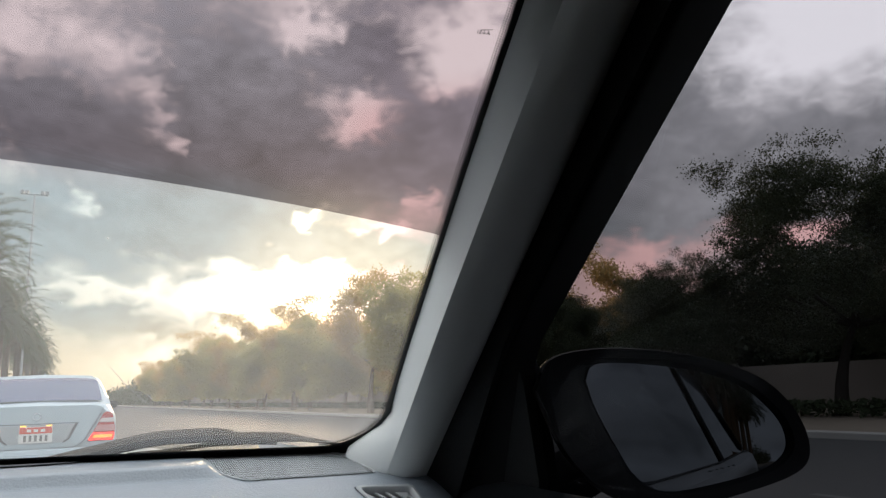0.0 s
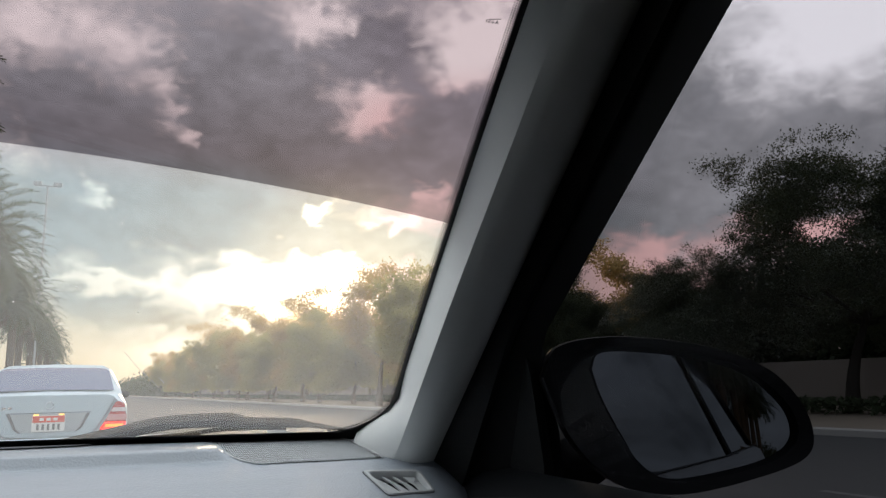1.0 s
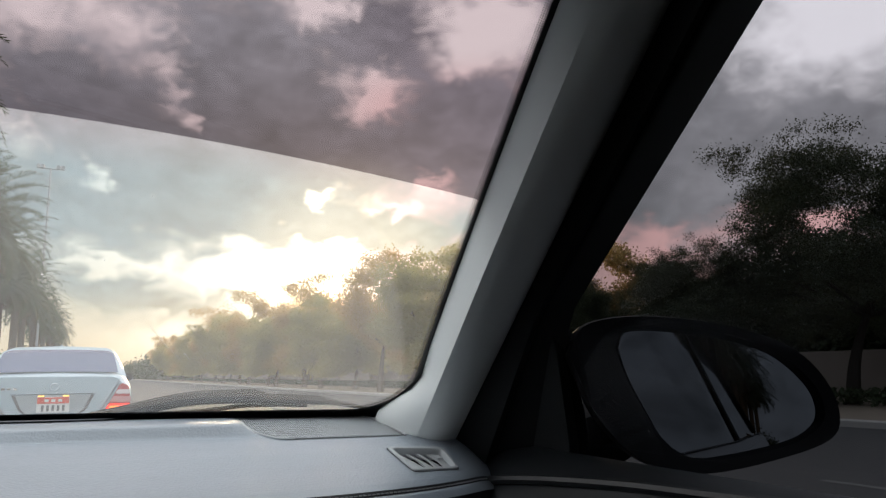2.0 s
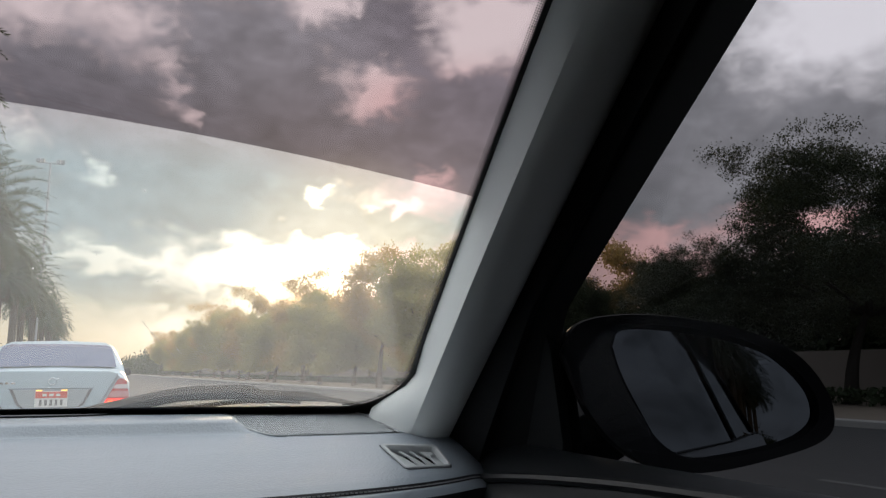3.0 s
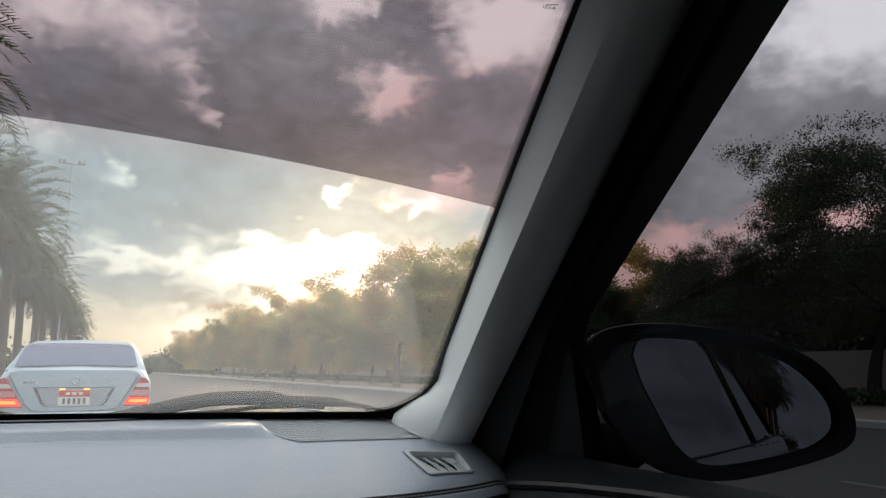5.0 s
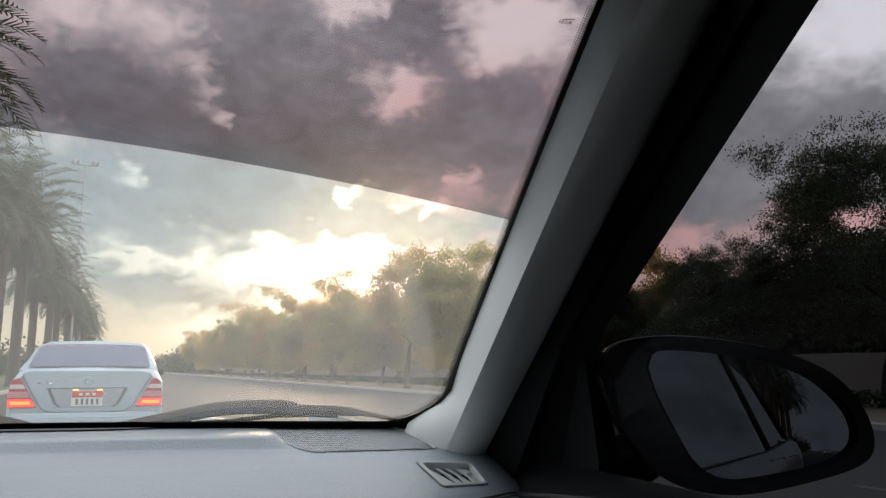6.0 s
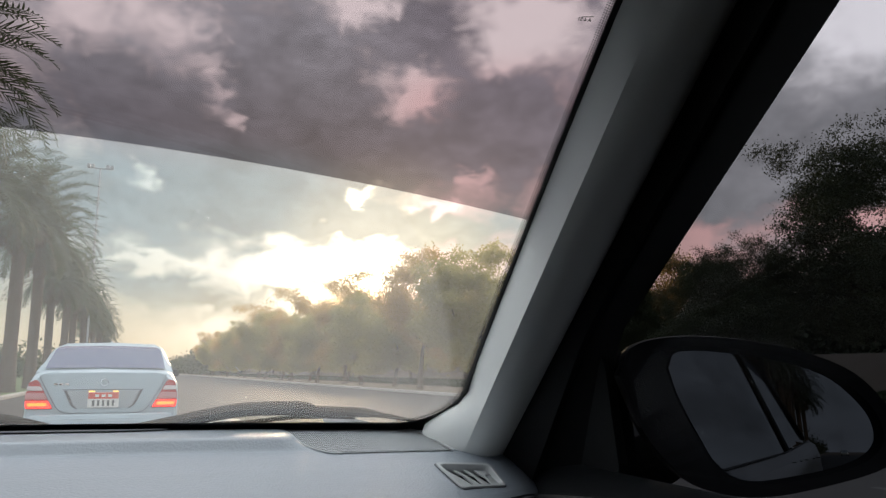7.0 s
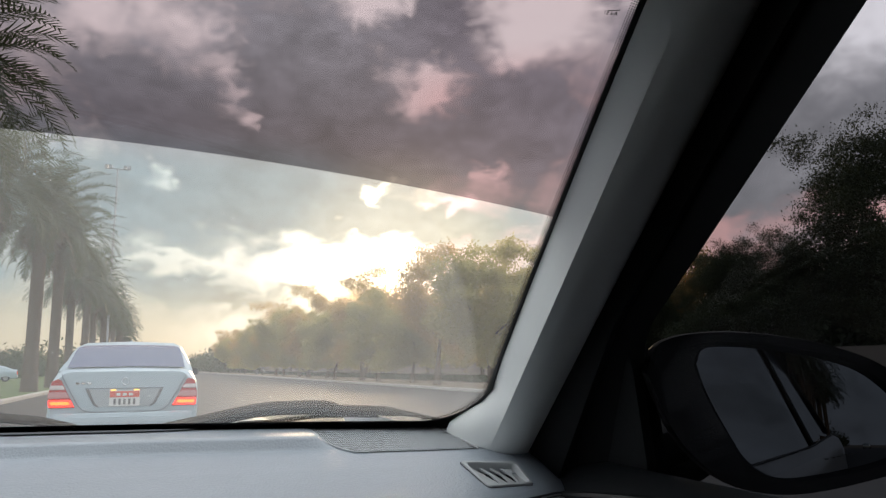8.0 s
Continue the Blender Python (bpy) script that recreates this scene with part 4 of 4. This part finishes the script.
def lead_car(at):
    """A large pale saloon, built with its tail at y = 0 and facing away."""
    c = thing("saloon_car", (0, 0, 0), "pale silver-white saloon car with lit red tail lamps", "car")

    def section(y, w, zb, zt, tuck):
        half = [(0, zb), (w * 0.86, zb), (w * 0.97, zb + 0.07), (w, zb + 0.22), (w, zb + 0.42), (w * 0.985, zt - 0.16), (w * tuck, zt - 0.035), (w * (tuck - 0.07), zt), (0, zt + 0.018)]
        return [(x, y, z) for x, z in half] + [(-x, y, z) for x, z in half[-2:0:-1]]

    part("body", loft([section(*s) for s in ((0.04, 0.80, 0.34, 1.05, 0.90), (0.10, 0.835, 0.30, 1.075, 0.90), (0.3, 0.855, 0.26, 1.10, 0.90), (0.7, 0.865, 0.25, 1.115, 0.91),
                                            (1.5, 0.87, 0.25, 1.10, 0.92), (3.4, 0.87, 0.25, 1.05, 0.92), (4.4, 0.85, 0.26, 0.97, 0.90), (4.95, 0.79, 0.30, 0.86, 0.86), (5.08, 0.70, 0.36, 0.74, 0.85))]),
         SILVER_PAINT, c, "pale silver-white painted body")

    def cabin(y, zt, w, wb=0.785, zb=1.07):
        half = [(wb, zb), (wb - (wb - w) * 0.5 + 0.012, (zb + zt) / 2), (w, zt - 0.05), (w - 0.085, zt - 0.008), (0, zt + 0.012)]
        return [(x, y, z) for x, z in half] + [(-x, y, z) for x, z in half[-2::-1]]

    part("roof", loft([cabin(*s) for s in ((0.42, 1.112, 0.755), (0.75, 1.26, 0.725), (1.05, 1.375, 0.70), (1.35, 1.455, 0.672), (1.7, 1.487, 0.65), (2.3, 1.495, 0.645), (3.0, 1.475, 0.64), (3.6, 1.36, 0.65), (4.2, 1.10, 0.70))]),
         SILVER_PAINT, c, "pale painted roof and pillars")

    def glass(u, v):
        y = 0.44 + 0.76 * v
        z = float(np.interp(y, (0.42, 0.75, 1.05, 1.35), (1.112, 1.26, 1.375, 1.455)))
        w = float(np.interp(y, (0.42, 0.75, 1.05, 1.35), (0.755, 0.725, 0.70, 0.672))) - 0.065
        w *= 1 - 0.09 * max(0.0, (v - 0.7) / 0.3) ** 2.5
        return (w * u, y - 0.008, z + 0.010 - 0.012 * u * u + 0.012)

    part("rear_window", sheet(glass, steps(-1, 1, 16), steps(0, 1, 10)), REAR_GLASS, c, "violet-grey tinted rear window")
    for s in (-1, 1):
        part("side_window", sheet(lambda u, v: (s * (0.792 - 0.13 * v + 0.008), 1.45 + 0.25 * v + (2.2 - 0.5 * v) * u, 1.10 + 0.32 * v), steps(0, 1, 6), steps(0, 1, 4)), DARK_GLASS, c)
    lid = part("boot_lid", prism(both([(0, 1.085), (0.60, 1.08), (0.69, 1.055), (0.685, 1.02), (0.60, 0.86), (0.50, 0.68), (0.44, 0.625), (0.36, 0.608), (0, 0.60)]), 0.012, 0.12, 0.010), SILVER_PAINT, c, "pale boot lid")
    # the recess is flat; its darker face, sides and top strip are painted shade
    part("plate_recess", prism(both([(0, 0.868), (0.43, 0.868), (0.35, 0.70), (0.30, 0.665), (0, 0.655)]), 0.006, 0.02, 0.004), material("recess_shade_paint", (0.40, 0.44, 0.46), 0.35), lid)
    part("recess_top_shade", prism(both([(0, 0.886), (0.445, 0.886), (0.435, 0.877), (0, 0.877)]), -0.001, 0.02, 0.003), SHADE_GREY, lid, "dark strip of painted shade over the plate")
    for q in (-1, 1):
        part("recess_side_shade", prism([(q * x, z) for x, z in ((0.43, 0.872), (0.35, 0.70), (0.30, 0.664), (0.27, 0.660), (0.325, 0.71), (0.395, 0.872))], 0.002, 0.012, 0.002), SHADE_GREY, lid)
    seam = [(0.692, 1.056), (0.688, 1.018), (0.603, 0.858), (0.503, 0.678), (0.443, 0.622), (0.36, 0.604), (0, 0.596)]
    part("shut_line", tube([(x, 0.018, z) for x, z in seam + [(-x, z) for x, z in seam[-2::-1]]], 0.003, 6), SHADE_GREY, c)
    plate = part("number_plate", prism(both([(0, 0.852), (0.170, 0.852), (0.170, 0.672), (0, 0.672)]), -0.006, 0.008, 0.003), PLATE_WHITE, lid, "white number plate with a red upper band")
    part("red_band", prism(both([(0, 0.848), (0.165, 0.848), (0.165, 0.775), (0, 0.775)]), -0.009, -0.005, 0.0), PLATE_RED, plate)
    for k, x in enumerate(steps(-0.108, 0.108, 5)):
        part("plate_bar", prism([(x - 0.013, 0.690), (x + 0.013, 0.690), (x + 0.013, 0.757), (x - 0.013, 0.757)], -0.009, -0.005, 0.0), PLATE_BAR, plate)
    for x in (-0.07, 0.0, 0.07):
        part("plate_bar", prism([(x - 0.022, 0.795), (x + 0.022, 0.795), (x + 0.022, 0.825), (x - 0.022, 0.825)], -0.0115, -0.008, 0.0), PLATE_WHITE, plate)
    for x in (-0.13, 0.13):
        part("plate_lamp", prism([(x - 0.03, 0.856), (x + 0.03, 0.856), (x + 0.03, 0.868), (x - 0.03, 0.868)], -0.01, 0.0, 0.0), PLATE_LAMP, lid)
    ringb = tube([(0.04 * math.cos(t), 0.006, 0.965 + 0.04 * math.sin(t)) for t in steps(0, 2 * math.pi, 25)], 0.004, 6)
    part("badge", ringb, CHROME, lid, "round chrome badge")
    for x in (-0.52, -0.46, -0.40):
        part("badge_bar", prism([(x - 0.02, 0.935), (x + 0.02, 0.935), (x + 0.02, 0.958), (x - 0.02, 0.958)], 0.006, 0.016, 0.0), CHROME, lid)
    for s in (-1, 1):
        def lamp(poly, y0, y1):
            return prism([(s * x, z) for x, z in poly], y0, y1, 0.006)
        base = part("tail_lamp", lamp([(0.535, 0.66), (0.815, 0.66), (0.83, 0.80), (0.80, 0.97), (0.735, 1.00), (0.70, 0.985), (0.62, 0.82)], 0.02, 0.30), LENS_RED, c, "lit red tail lamp")
        part("lamp_stripe", lamp([(0.652, 0.875), (0.822, 0.875), (0.812, 0.925), (0.68, 0.925)], 0.012, 0.03), LENS_CLEAR, base)
        part("lamp_stripe", lamp([(0.60, 0.775), (0.832, 0.775), (0.83, 0.845), (0.637, 0.845)], 0.012, 0.03), material("pink_lamp_lens", (0.62, 0.28, 0.28), 0.2, coat=0.4), base)
        part("lit_bar", lamp([(0.545, 0.672), (0.818, 0.672), (0.827, 0.755), (0.592, 0.755)], 0.008, 0.03), LAMP_ON, base, "glowing red tail lamp bar")
        part("lit_core", lamp([(0.585, 0.695), (0.800, 0.695), (0.805, 0.735), (0.605, 0.735)], 0.002, 0.02), LAMP_CORE, base)
        m = part("door_mirror", loft([[(s * (0.905 + a * 0.085 * q), 3.05 + d, 1.07 + b * 0.058 * q) for a, b in rounded(1.0, 1.0, 0.7)] for d, q in ((-0.025, 0.9), (-0.01, 1.0), (0.04, 0.92), (0.08, 0.6), (0.10, 0.25))]), BLACK_PLASTIC, c, "dark door mirror")
        part("mirror_arm", tube([(s * 0.76, 3.08, 1.03), (s * 0.84, 3.08, 1.05)], 0.025, 6), BLACK_PLASTIC, m)
        part("headlamp", loft([[(s * (0.62 + a * 0.16 * q), 4.93 + d, 0.70 + b * 0.08 * q) for a, b in rounded(1.0, 1.0, 0.6)] for d, q in ((-0.05, 1.0), (0.06, 1.0), (0.10, 0.8))]), HEADLAMP, c, "lit headlamp")
        for yw in (0.95, 3.95):
            w = part("wheel", tube([(s * 0.64, yw, 0.33), (s * 0.86, yw, 0.33)], 0.33, 24), RUBBER, c)
            part("rim", tube([(s * 0.85, yw, 0.33), (s * 0.868, yw, 0.33)], 0.22, 20), STEEL, w)
    def bumper(k, u):
        prof = [(-0.02, 0.60), (-0.055, 0.585), (-0.07, 0.53), (-0.07, 0.46), (-0.05, 0.38), (0.0, 0.31)]
        y, z = prof[k]
        x = 0.835 * u
        return (x, y + 0.12 * abs(u) ** 6 + 0.02 * u * u, z)
    part("bumper", sheet(bumper, range(6), steps(-1, 1, 20), flip=True), SILVER_PAINT, c, "pale rear bumper")
    part("bumper_strip", tube([(0.80 * u, -0.066 + 0.12 * abs(u) ** 6 + 0.02 * u * u, 0.545) for u in steps(-1, 1, 20)], 0.005, 6), SILVER_PAINT, c)
    part("bumper_lower", prism(both([(0, 0.34), (0.70, 0.34), (0.66, 0.22), (0, 0.22)]), 0.0, 0.10), BLACK_PLASTIC, c)
    part("roof_fin", tube([(0, 1.52, 1.495), (0, 1.51, 1.508), (0, 1.58, 1.503)], [0.014, 0.008, 0.006], 6), SILVER_PAINT, c)
    c.matrix_basis = Matrix.Translation(at)
    return c


lead = lead_car((-0.345, 9.85, 0))


follower = copy_thing(lead, pose(0.6, -230, 0, 0, 0, 0))
tagged(follower, "distant pale saloon following with lit headlamps")

parked = copy_thing(lead, pose(-12.0, 79, 0.1, 0, 0, 100))
tagged(parked, "pale saloon parked side-on beyond the palms")

# ---------------------------------------------------------------- plants
def leaf_mesh(name, verts, mat):
    """Leaves as one mesh: verts is (n, 4, 3)."""
    n = len(verts)
    me = bpy.data.meshes.new(name)
    me.from_pydata(verts.reshape(-1, 3).tolist(), [], np.arange(n * 4).reshape(n, 4).tolist())
    me.materials.append(mat)
    return me


def quads(rng, centres, length, width, up_bias=0.0, droop=0.0):
    n = len(centres)
    d = rng.normal(size=(n, 3))
    d[:, 2] += up_bias - droop
    d /= np.linalg.norm(d, axis=1)[:, None]
    s = np.cross(d, rng.normal(size=(n, 3)))
    s /= np.linalg.norm(s, axis=1)[:, None]
    ln = length * rng.uniform(0.6, 1.3, (n, 1))
    w = width * rng.uniform(0.7, 1.3, (n, 1))
    a = centres - d * ln / 2
    b = centres + d * ln / 2
    return np.stack([a, (a + b) / 2 + s * w / 2, b, (a + b) / 2 - s * w / 2], 1)


def tree(name, seed, height, spread, label, leaf, bark=None, clumps=560, per=60, airy=0.30, open_low=0.05, leaf_size=0.21, full=0):
    rng = np.random.default_rng(seed)
    t = thing(name, (0, 0, 0), label, "tree", group="roadside trees")
    r0 = 0.038 * height ** 0.75
    bend = rng.normal(0, 0.12, 2)
    trunk_pts = [(bend[0] * k * k * height * 0.05, bend[1] * k * k * height * 0.05, height * 0.11 * k - 0.1) for k in range(4)]
    bm = tube(bent(trunk_pts, 3), [r0 * (1.25 - 0.8 * k / 9) for k in range(10)], 9)
    fork = Vector(trunk_pts[-1])
    ends = []
    for k in range(9):
        a = 2 * math.pi * (k + rng.uniform(-0.3, 0.3)) / 9
        out = spread * rng.uniform(0.35, 0.8)
        zz = height * rng.uniform(0.17, 0.92)
        tip = Vector((out * math.cos(a), out * math.sin(a), zz))
        mid = fork.lerp(tip, 0.5) + Vector((0.12 * out * math.cos(a), 0.12 * out * math.sin(a), 0.25))
        limb = tube(bent([fork - Vector((0, 0, 0.2)), mid, tip], 4), [r0 * 0.46 * (1 - 0.11 * i) for i in range(9)], 6)
        tmp_me = bpy.data.meshes.new("limb")
        limb.to_mesh(tmp_me), limb.free()
        bm.from_mesh(tmp_me)
        bpy.data.meshes.remove(tmp_me)
        ends += [mid, tip, mid.lerp(tip, 0.5)]
    part("trunk", bm, bark or BARK, t, "rough brown trunk and limbs")
    # lobes of foliage round the limbs, with gaps between them
    cl = []
    lobes = [(e + Vector(rng.normal(0, 0.25, 3)), spread * rng.uniform(0.16, 0.30)) for e in ends for _ in range(2)]
    lobes += [(Vector((rng.normal(0, spread * 0.3), rng.normal(0, spread * 0.3), height * rng.uniform(0.72, 0.97))), spread * rng.uniform(0.12, 0.24)) for _ in range(10)]
    for _ in range(full):
        v = rng.normal(size=3)
        v /= np.linalg.norm(v)
        reach = rng.uniform(0.55, 0.95)
        lobes.append((Vector((v[0] * spread * 0.72 * reach, v[1] * spread * 0.72 * reach, height * (0.58 + 0.36 * v[2] * reach))), spread * rng.uniform(0.13, 0.25)))
    for _ in range(clumps):
        c, r = lobes[rng.integers(len(lobes))]
        v = rng.normal(size=3)
        v *= r * rng.uniform(0.5, 1.0) / np.linalg.norm(v)
        v[2] *= 0.75
        p = np.array(c) + v
        if p[2] > height * open_low:
            cl.append(p)
    cl = np.array(cl)
    centres = (cl[:, None, :] + rng.normal(0, airy, (len(cl), per, 3)) * np.array((1, 1, 0.7))).reshape(-1, 3)
    ob = new("crown", leaf_mesh("crown", quads(rng, centres, leaf_size, leaf_size * 0.5, droop=0.4), leaf))
    ob.parent = t
    tagged(ob, "loose green crown of small leaves")
    return t


def palm(name, seed, height, label):
    rng = np.random.default_rng(seed)
    t = thing(name, (0, 0, 0), label, "palm tree", group="row of palms")
    zs = steps(-0.1, height, 46)
    lean = rng.normal(0, 0.012, 2)
    rad = [0.30 * (1.25 - 0.30 * min(1, z / 2.0)) * (1.0 + 0.07 * (i % 2)) * (1 + 0.25 * max(0, (z - height + 1.2))) for i, z in enumerate(zs)]
    part("trunk", tube([(lean[0] * z * z * 0.1, lean[1] * z * z * 0.1, z) for z in zs], rad, 12), PALM_BARK, t, "ringed grey-brown palm trunk")
    top = np.array((lean[0] * height * height * 0.1, lean[1] * height * height * 0.1, height))
    for kind, count, mat in (("crown", 84, PALM_LEAF), ("dry_skirt", 16, PALM_DEAD)):
        q, stems = [], []
        for k in range(count):
            a = 2.399963 * k + rng.uniform(-0.2, 0.2)
            if kind == "crown":
                rise = 1.40 - 1.95 * k / count
                ln = rng.uniform(3.2, 4.1)
            else:
                rise = -0.75 - 0.6 * rng.random()
                ln = rng.uniform(1.5, 2.3)
            h = np.array((math.cos(a), math.sin(a), 0.0))
            pts = []
            for s in steps(0, 1, 15):
                ang = rise - 1.15 * s * s * (1 if kind == "crown" else 0.4)
                pts.append((s, ang))
            p = top + h * 0.25
            curve = [p.copy()]
            for s, ang in pts[1:]:
                p = p + (h * math.cos(ang) + np.array((0, 0, math.sin(ang)))) * ln / 14
                curve.append(p.copy())
            side = np.cross(h, (0, 0, 1.0))
            for i in range(2, 15):
                d = curve[i] - curve[i - 1]
                d /= np.linalg.norm(d)
                nrm = np.cross(side, d)
                for half in (0, 0.5):
                    base = curve[i - 1] * (1 - half) + curve[i] * half
                    s = (i - 1 + half) / 14
                    ll = 0.70 * math.sin(math.pi * (0.12 + 0.80 * s)) * rng.uniform(0.8, 1.1)
                    for sg in (-1, 1):
                        w = (side * sg * 0.80 + d * 0.62 + nrm * 0.25 - np.array((0, 0, 0.18)) + rng.normal(0, 0.06, 3))
                        w /= np.linalg.norm(w)
                        tip = base + w * ll
                        q.append([base - d * 0.034, base + d * 0.034, (base + tip) / 2 + d * 0.040, tip])
                stems.append([curve[i - 1] - side * 0.02, curve[i - 1] + side * 0.02, curve[i] + side * 0.014, curve[i] - side * 0.014])
        ob = new(kind, leaf_mesh(kind, np.array(q + stems), mat))
        ob.parent = t
        tagged(ob, "arching feathery palm fronds" if kind == "crown" else "hanging dry brown fronds")
    return t


rng = np.random.default_rng(5)
palms = [palm("date_palm", 11, 8.3, "tall date palm with a full feathery crown on the lawn"), palm("date_palm", 12, 8.8, "tall date palm with a full feathery crown on the lawn")]
palms[0].location = (-5.7, 41, 0.1)
palms[1].location = (-5.8, 50, 0.1)
palms[0].scale = [1.05] * 3
k = 0
for y in (21, 31, 60, 71, 83, 94, 106, 118, 131, 145, 160):
    o = copy_thing(palms[k % 2], pose(-6.0 + rng.normal(0, 0.15), y, 0.1, 0, 0, rng.uniform(0, 360)))
    o.scale = [1.07 if y == 21 else rng.uniform(0.9, 1.06)] * 3
    k += 1
for y in (-30, -38, -46, -54, -62, -70, -79, -88, -99, -112, -126, -142, -160):
    o = copy_thing(palms[k % 2], pose(-5.6 + rng.normal(0, 0.2), y, 0.1, 0, 0, rng.uniform(0, 360)))
    o.scale = [rng.uniform(1.15, 1.4)] * 3
    k += 1

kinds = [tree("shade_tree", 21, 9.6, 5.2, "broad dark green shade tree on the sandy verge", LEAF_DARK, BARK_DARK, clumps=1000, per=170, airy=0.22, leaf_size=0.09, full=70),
         tree("shade_tree", 22, 8.4, 4.8, "broad dark green shade tree on the sandy verge", LEAF, open_low=0.17, clumps=760, per=60, airy=0.26, full=60),
         tree("feathery_tree", 23, 10.8, 4.4, "tall loose tree with feathery foliage on the verge", LEAF_DRY, clumps=460, airy=0.36, open_low=0.17),
         tree("shade_tree", 24, 7.6, 4.4, "low rounded green tree on the sandy verge", LEAF, open_low=0.17, clumps=760, per=60, airy=0.26, full=60)]
spots = [(19, 20), (17, 37), (16.5, 44), (17.5, 52)]
for t, (x, y) in zip(kinds, spots):
    t.location = (x, y, -0.02)
for t, size in zip(kinds, (0.62, 0.92, 0.84, 0.82)):
    t.scale = [size] * 3
SIZES = {(19.5, 28): 0.62, (22, 16): 0.98, (25, 26): 0.70, (17, 59): 0.86, (17.5, 66): 0.95}
more = [(19.5, 28), (22, 16), (24, 2), (25, 26), (24, 38), (17, 59), (17.5, 66), (16.5, 73), (17.5, 81), (17, 89), (17.5, 98), (17, 108), (17.5, 118), (17, 130), (17.5, 143), (17, 157), (17.5, 172), (17, 190), (17.5, 210),
        (25, 56), (26, 72), (25, 92), (26, 118), (25, 150), (33, 14), (34, 44), (20, -6)]
n = 0
for x, y in more:
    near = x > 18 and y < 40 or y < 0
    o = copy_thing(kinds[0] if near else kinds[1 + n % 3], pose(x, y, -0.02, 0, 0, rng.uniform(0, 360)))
    o.scale = [SIZES.get((x, y), rng.uniform(0.85, 1.12))] * 3
    n += 0 if near else 1

# far woodland on both sides and low hedge
def thicket(name, xs, ys, zs, count, size, mat, label, even=False):
    r = np.random.default_rng(len(label))
    c = np.stack([r.uniform(*xs, count), r.uniform(*ys, count), np.zeros(count)], 1)
    bump = 0.6 + 0.4 * np.sin(c[:, 1] * 0.21) * np.sin(c[:, 1] * 0.083 + c[:, 0] * 0.3) + 0.15 * np.sin(c[:, 1] * 0.9)
    bump = 0.9 + 0.1 * bump if even else bump
    c[:, 2] = r.uniform(0, 1, count) ** 0.7 * zs * bump
    ob = new(name, leaf_mesh(name, quads(r, c, size, size * 0.5), mat))
    return tagged(ob, label, "bushes", kind="stuff")


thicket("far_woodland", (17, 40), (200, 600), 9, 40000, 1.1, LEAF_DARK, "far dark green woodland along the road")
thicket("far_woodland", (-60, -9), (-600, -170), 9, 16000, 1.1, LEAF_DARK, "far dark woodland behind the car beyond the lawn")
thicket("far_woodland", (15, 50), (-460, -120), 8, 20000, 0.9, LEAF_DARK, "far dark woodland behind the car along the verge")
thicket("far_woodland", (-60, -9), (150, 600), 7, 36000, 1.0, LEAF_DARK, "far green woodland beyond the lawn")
thicket("hedge", (20.5, 22.0), (-8, 200), 0.5, 36000, 0.22, HEDGE, "low dark hedge under the trees", even=True)
thicket("undergrowth", (28.5, 34), (-5, 75), 6.5, 170000, 0.42, HEDGE, "dense dark undergrowth behind the pale wall")
thicket("undergrowth", (28.5, 38), (75, 220), 7.0, 40000, 0.5, HEDGE, "dense dark thicket further along the pale wall")
thicket("bushes", (-26, -16), (40, 150), 4.2, 40000, 0.32, HEDGE, "low green bushes beyond the lawn")

# boundary wall behind the trees
wall = thing("boundary_wall", (27, 60, 0), "low dusty pale plastered boundary wall behind the trees", "wall", kind="structure")
for k in range(26):
    y = -40 + 10.0 * k
    part("wall_panel", box(27.0, y, 0.9, 0.2, 9.6, 1.8, 0.02), PLASTER, wall)
    part("pier", box(27.0, y + 5.0, 0.98, 0.4, 0.4, 1.96, 0.03), PLASTER, wall)


def lamp_mast(at, h, label):
    m = thing("floodlight_mast", (0, 0, 0), label, "mast")
    part("pole", tube([(0, 0, z) for z in steps(-0.05, h, 6)], [0.13 - 0.05 * k / 5 for k in range(6)], 8), STEEL, m)
    part("crossbar", box(0, 0, h, 2.7, 0.1, 0.1), STEEL, m)
    for x in (-1.25, -0.8, 0.8, 1.25):
        part("floodlight", box(x, -0.1, h + 0.22, 0.36, 0.25, 0.44, 0.03), STEEL, m)
    m.location = at
    return m


lamp_mast((-5.4, 93, 0.1), 24.5, "tall steel floodlight mast beyond the palms")
lamp_mast((60, 52, 0), 14.0, "tall steel floodlight mast behind the trees")
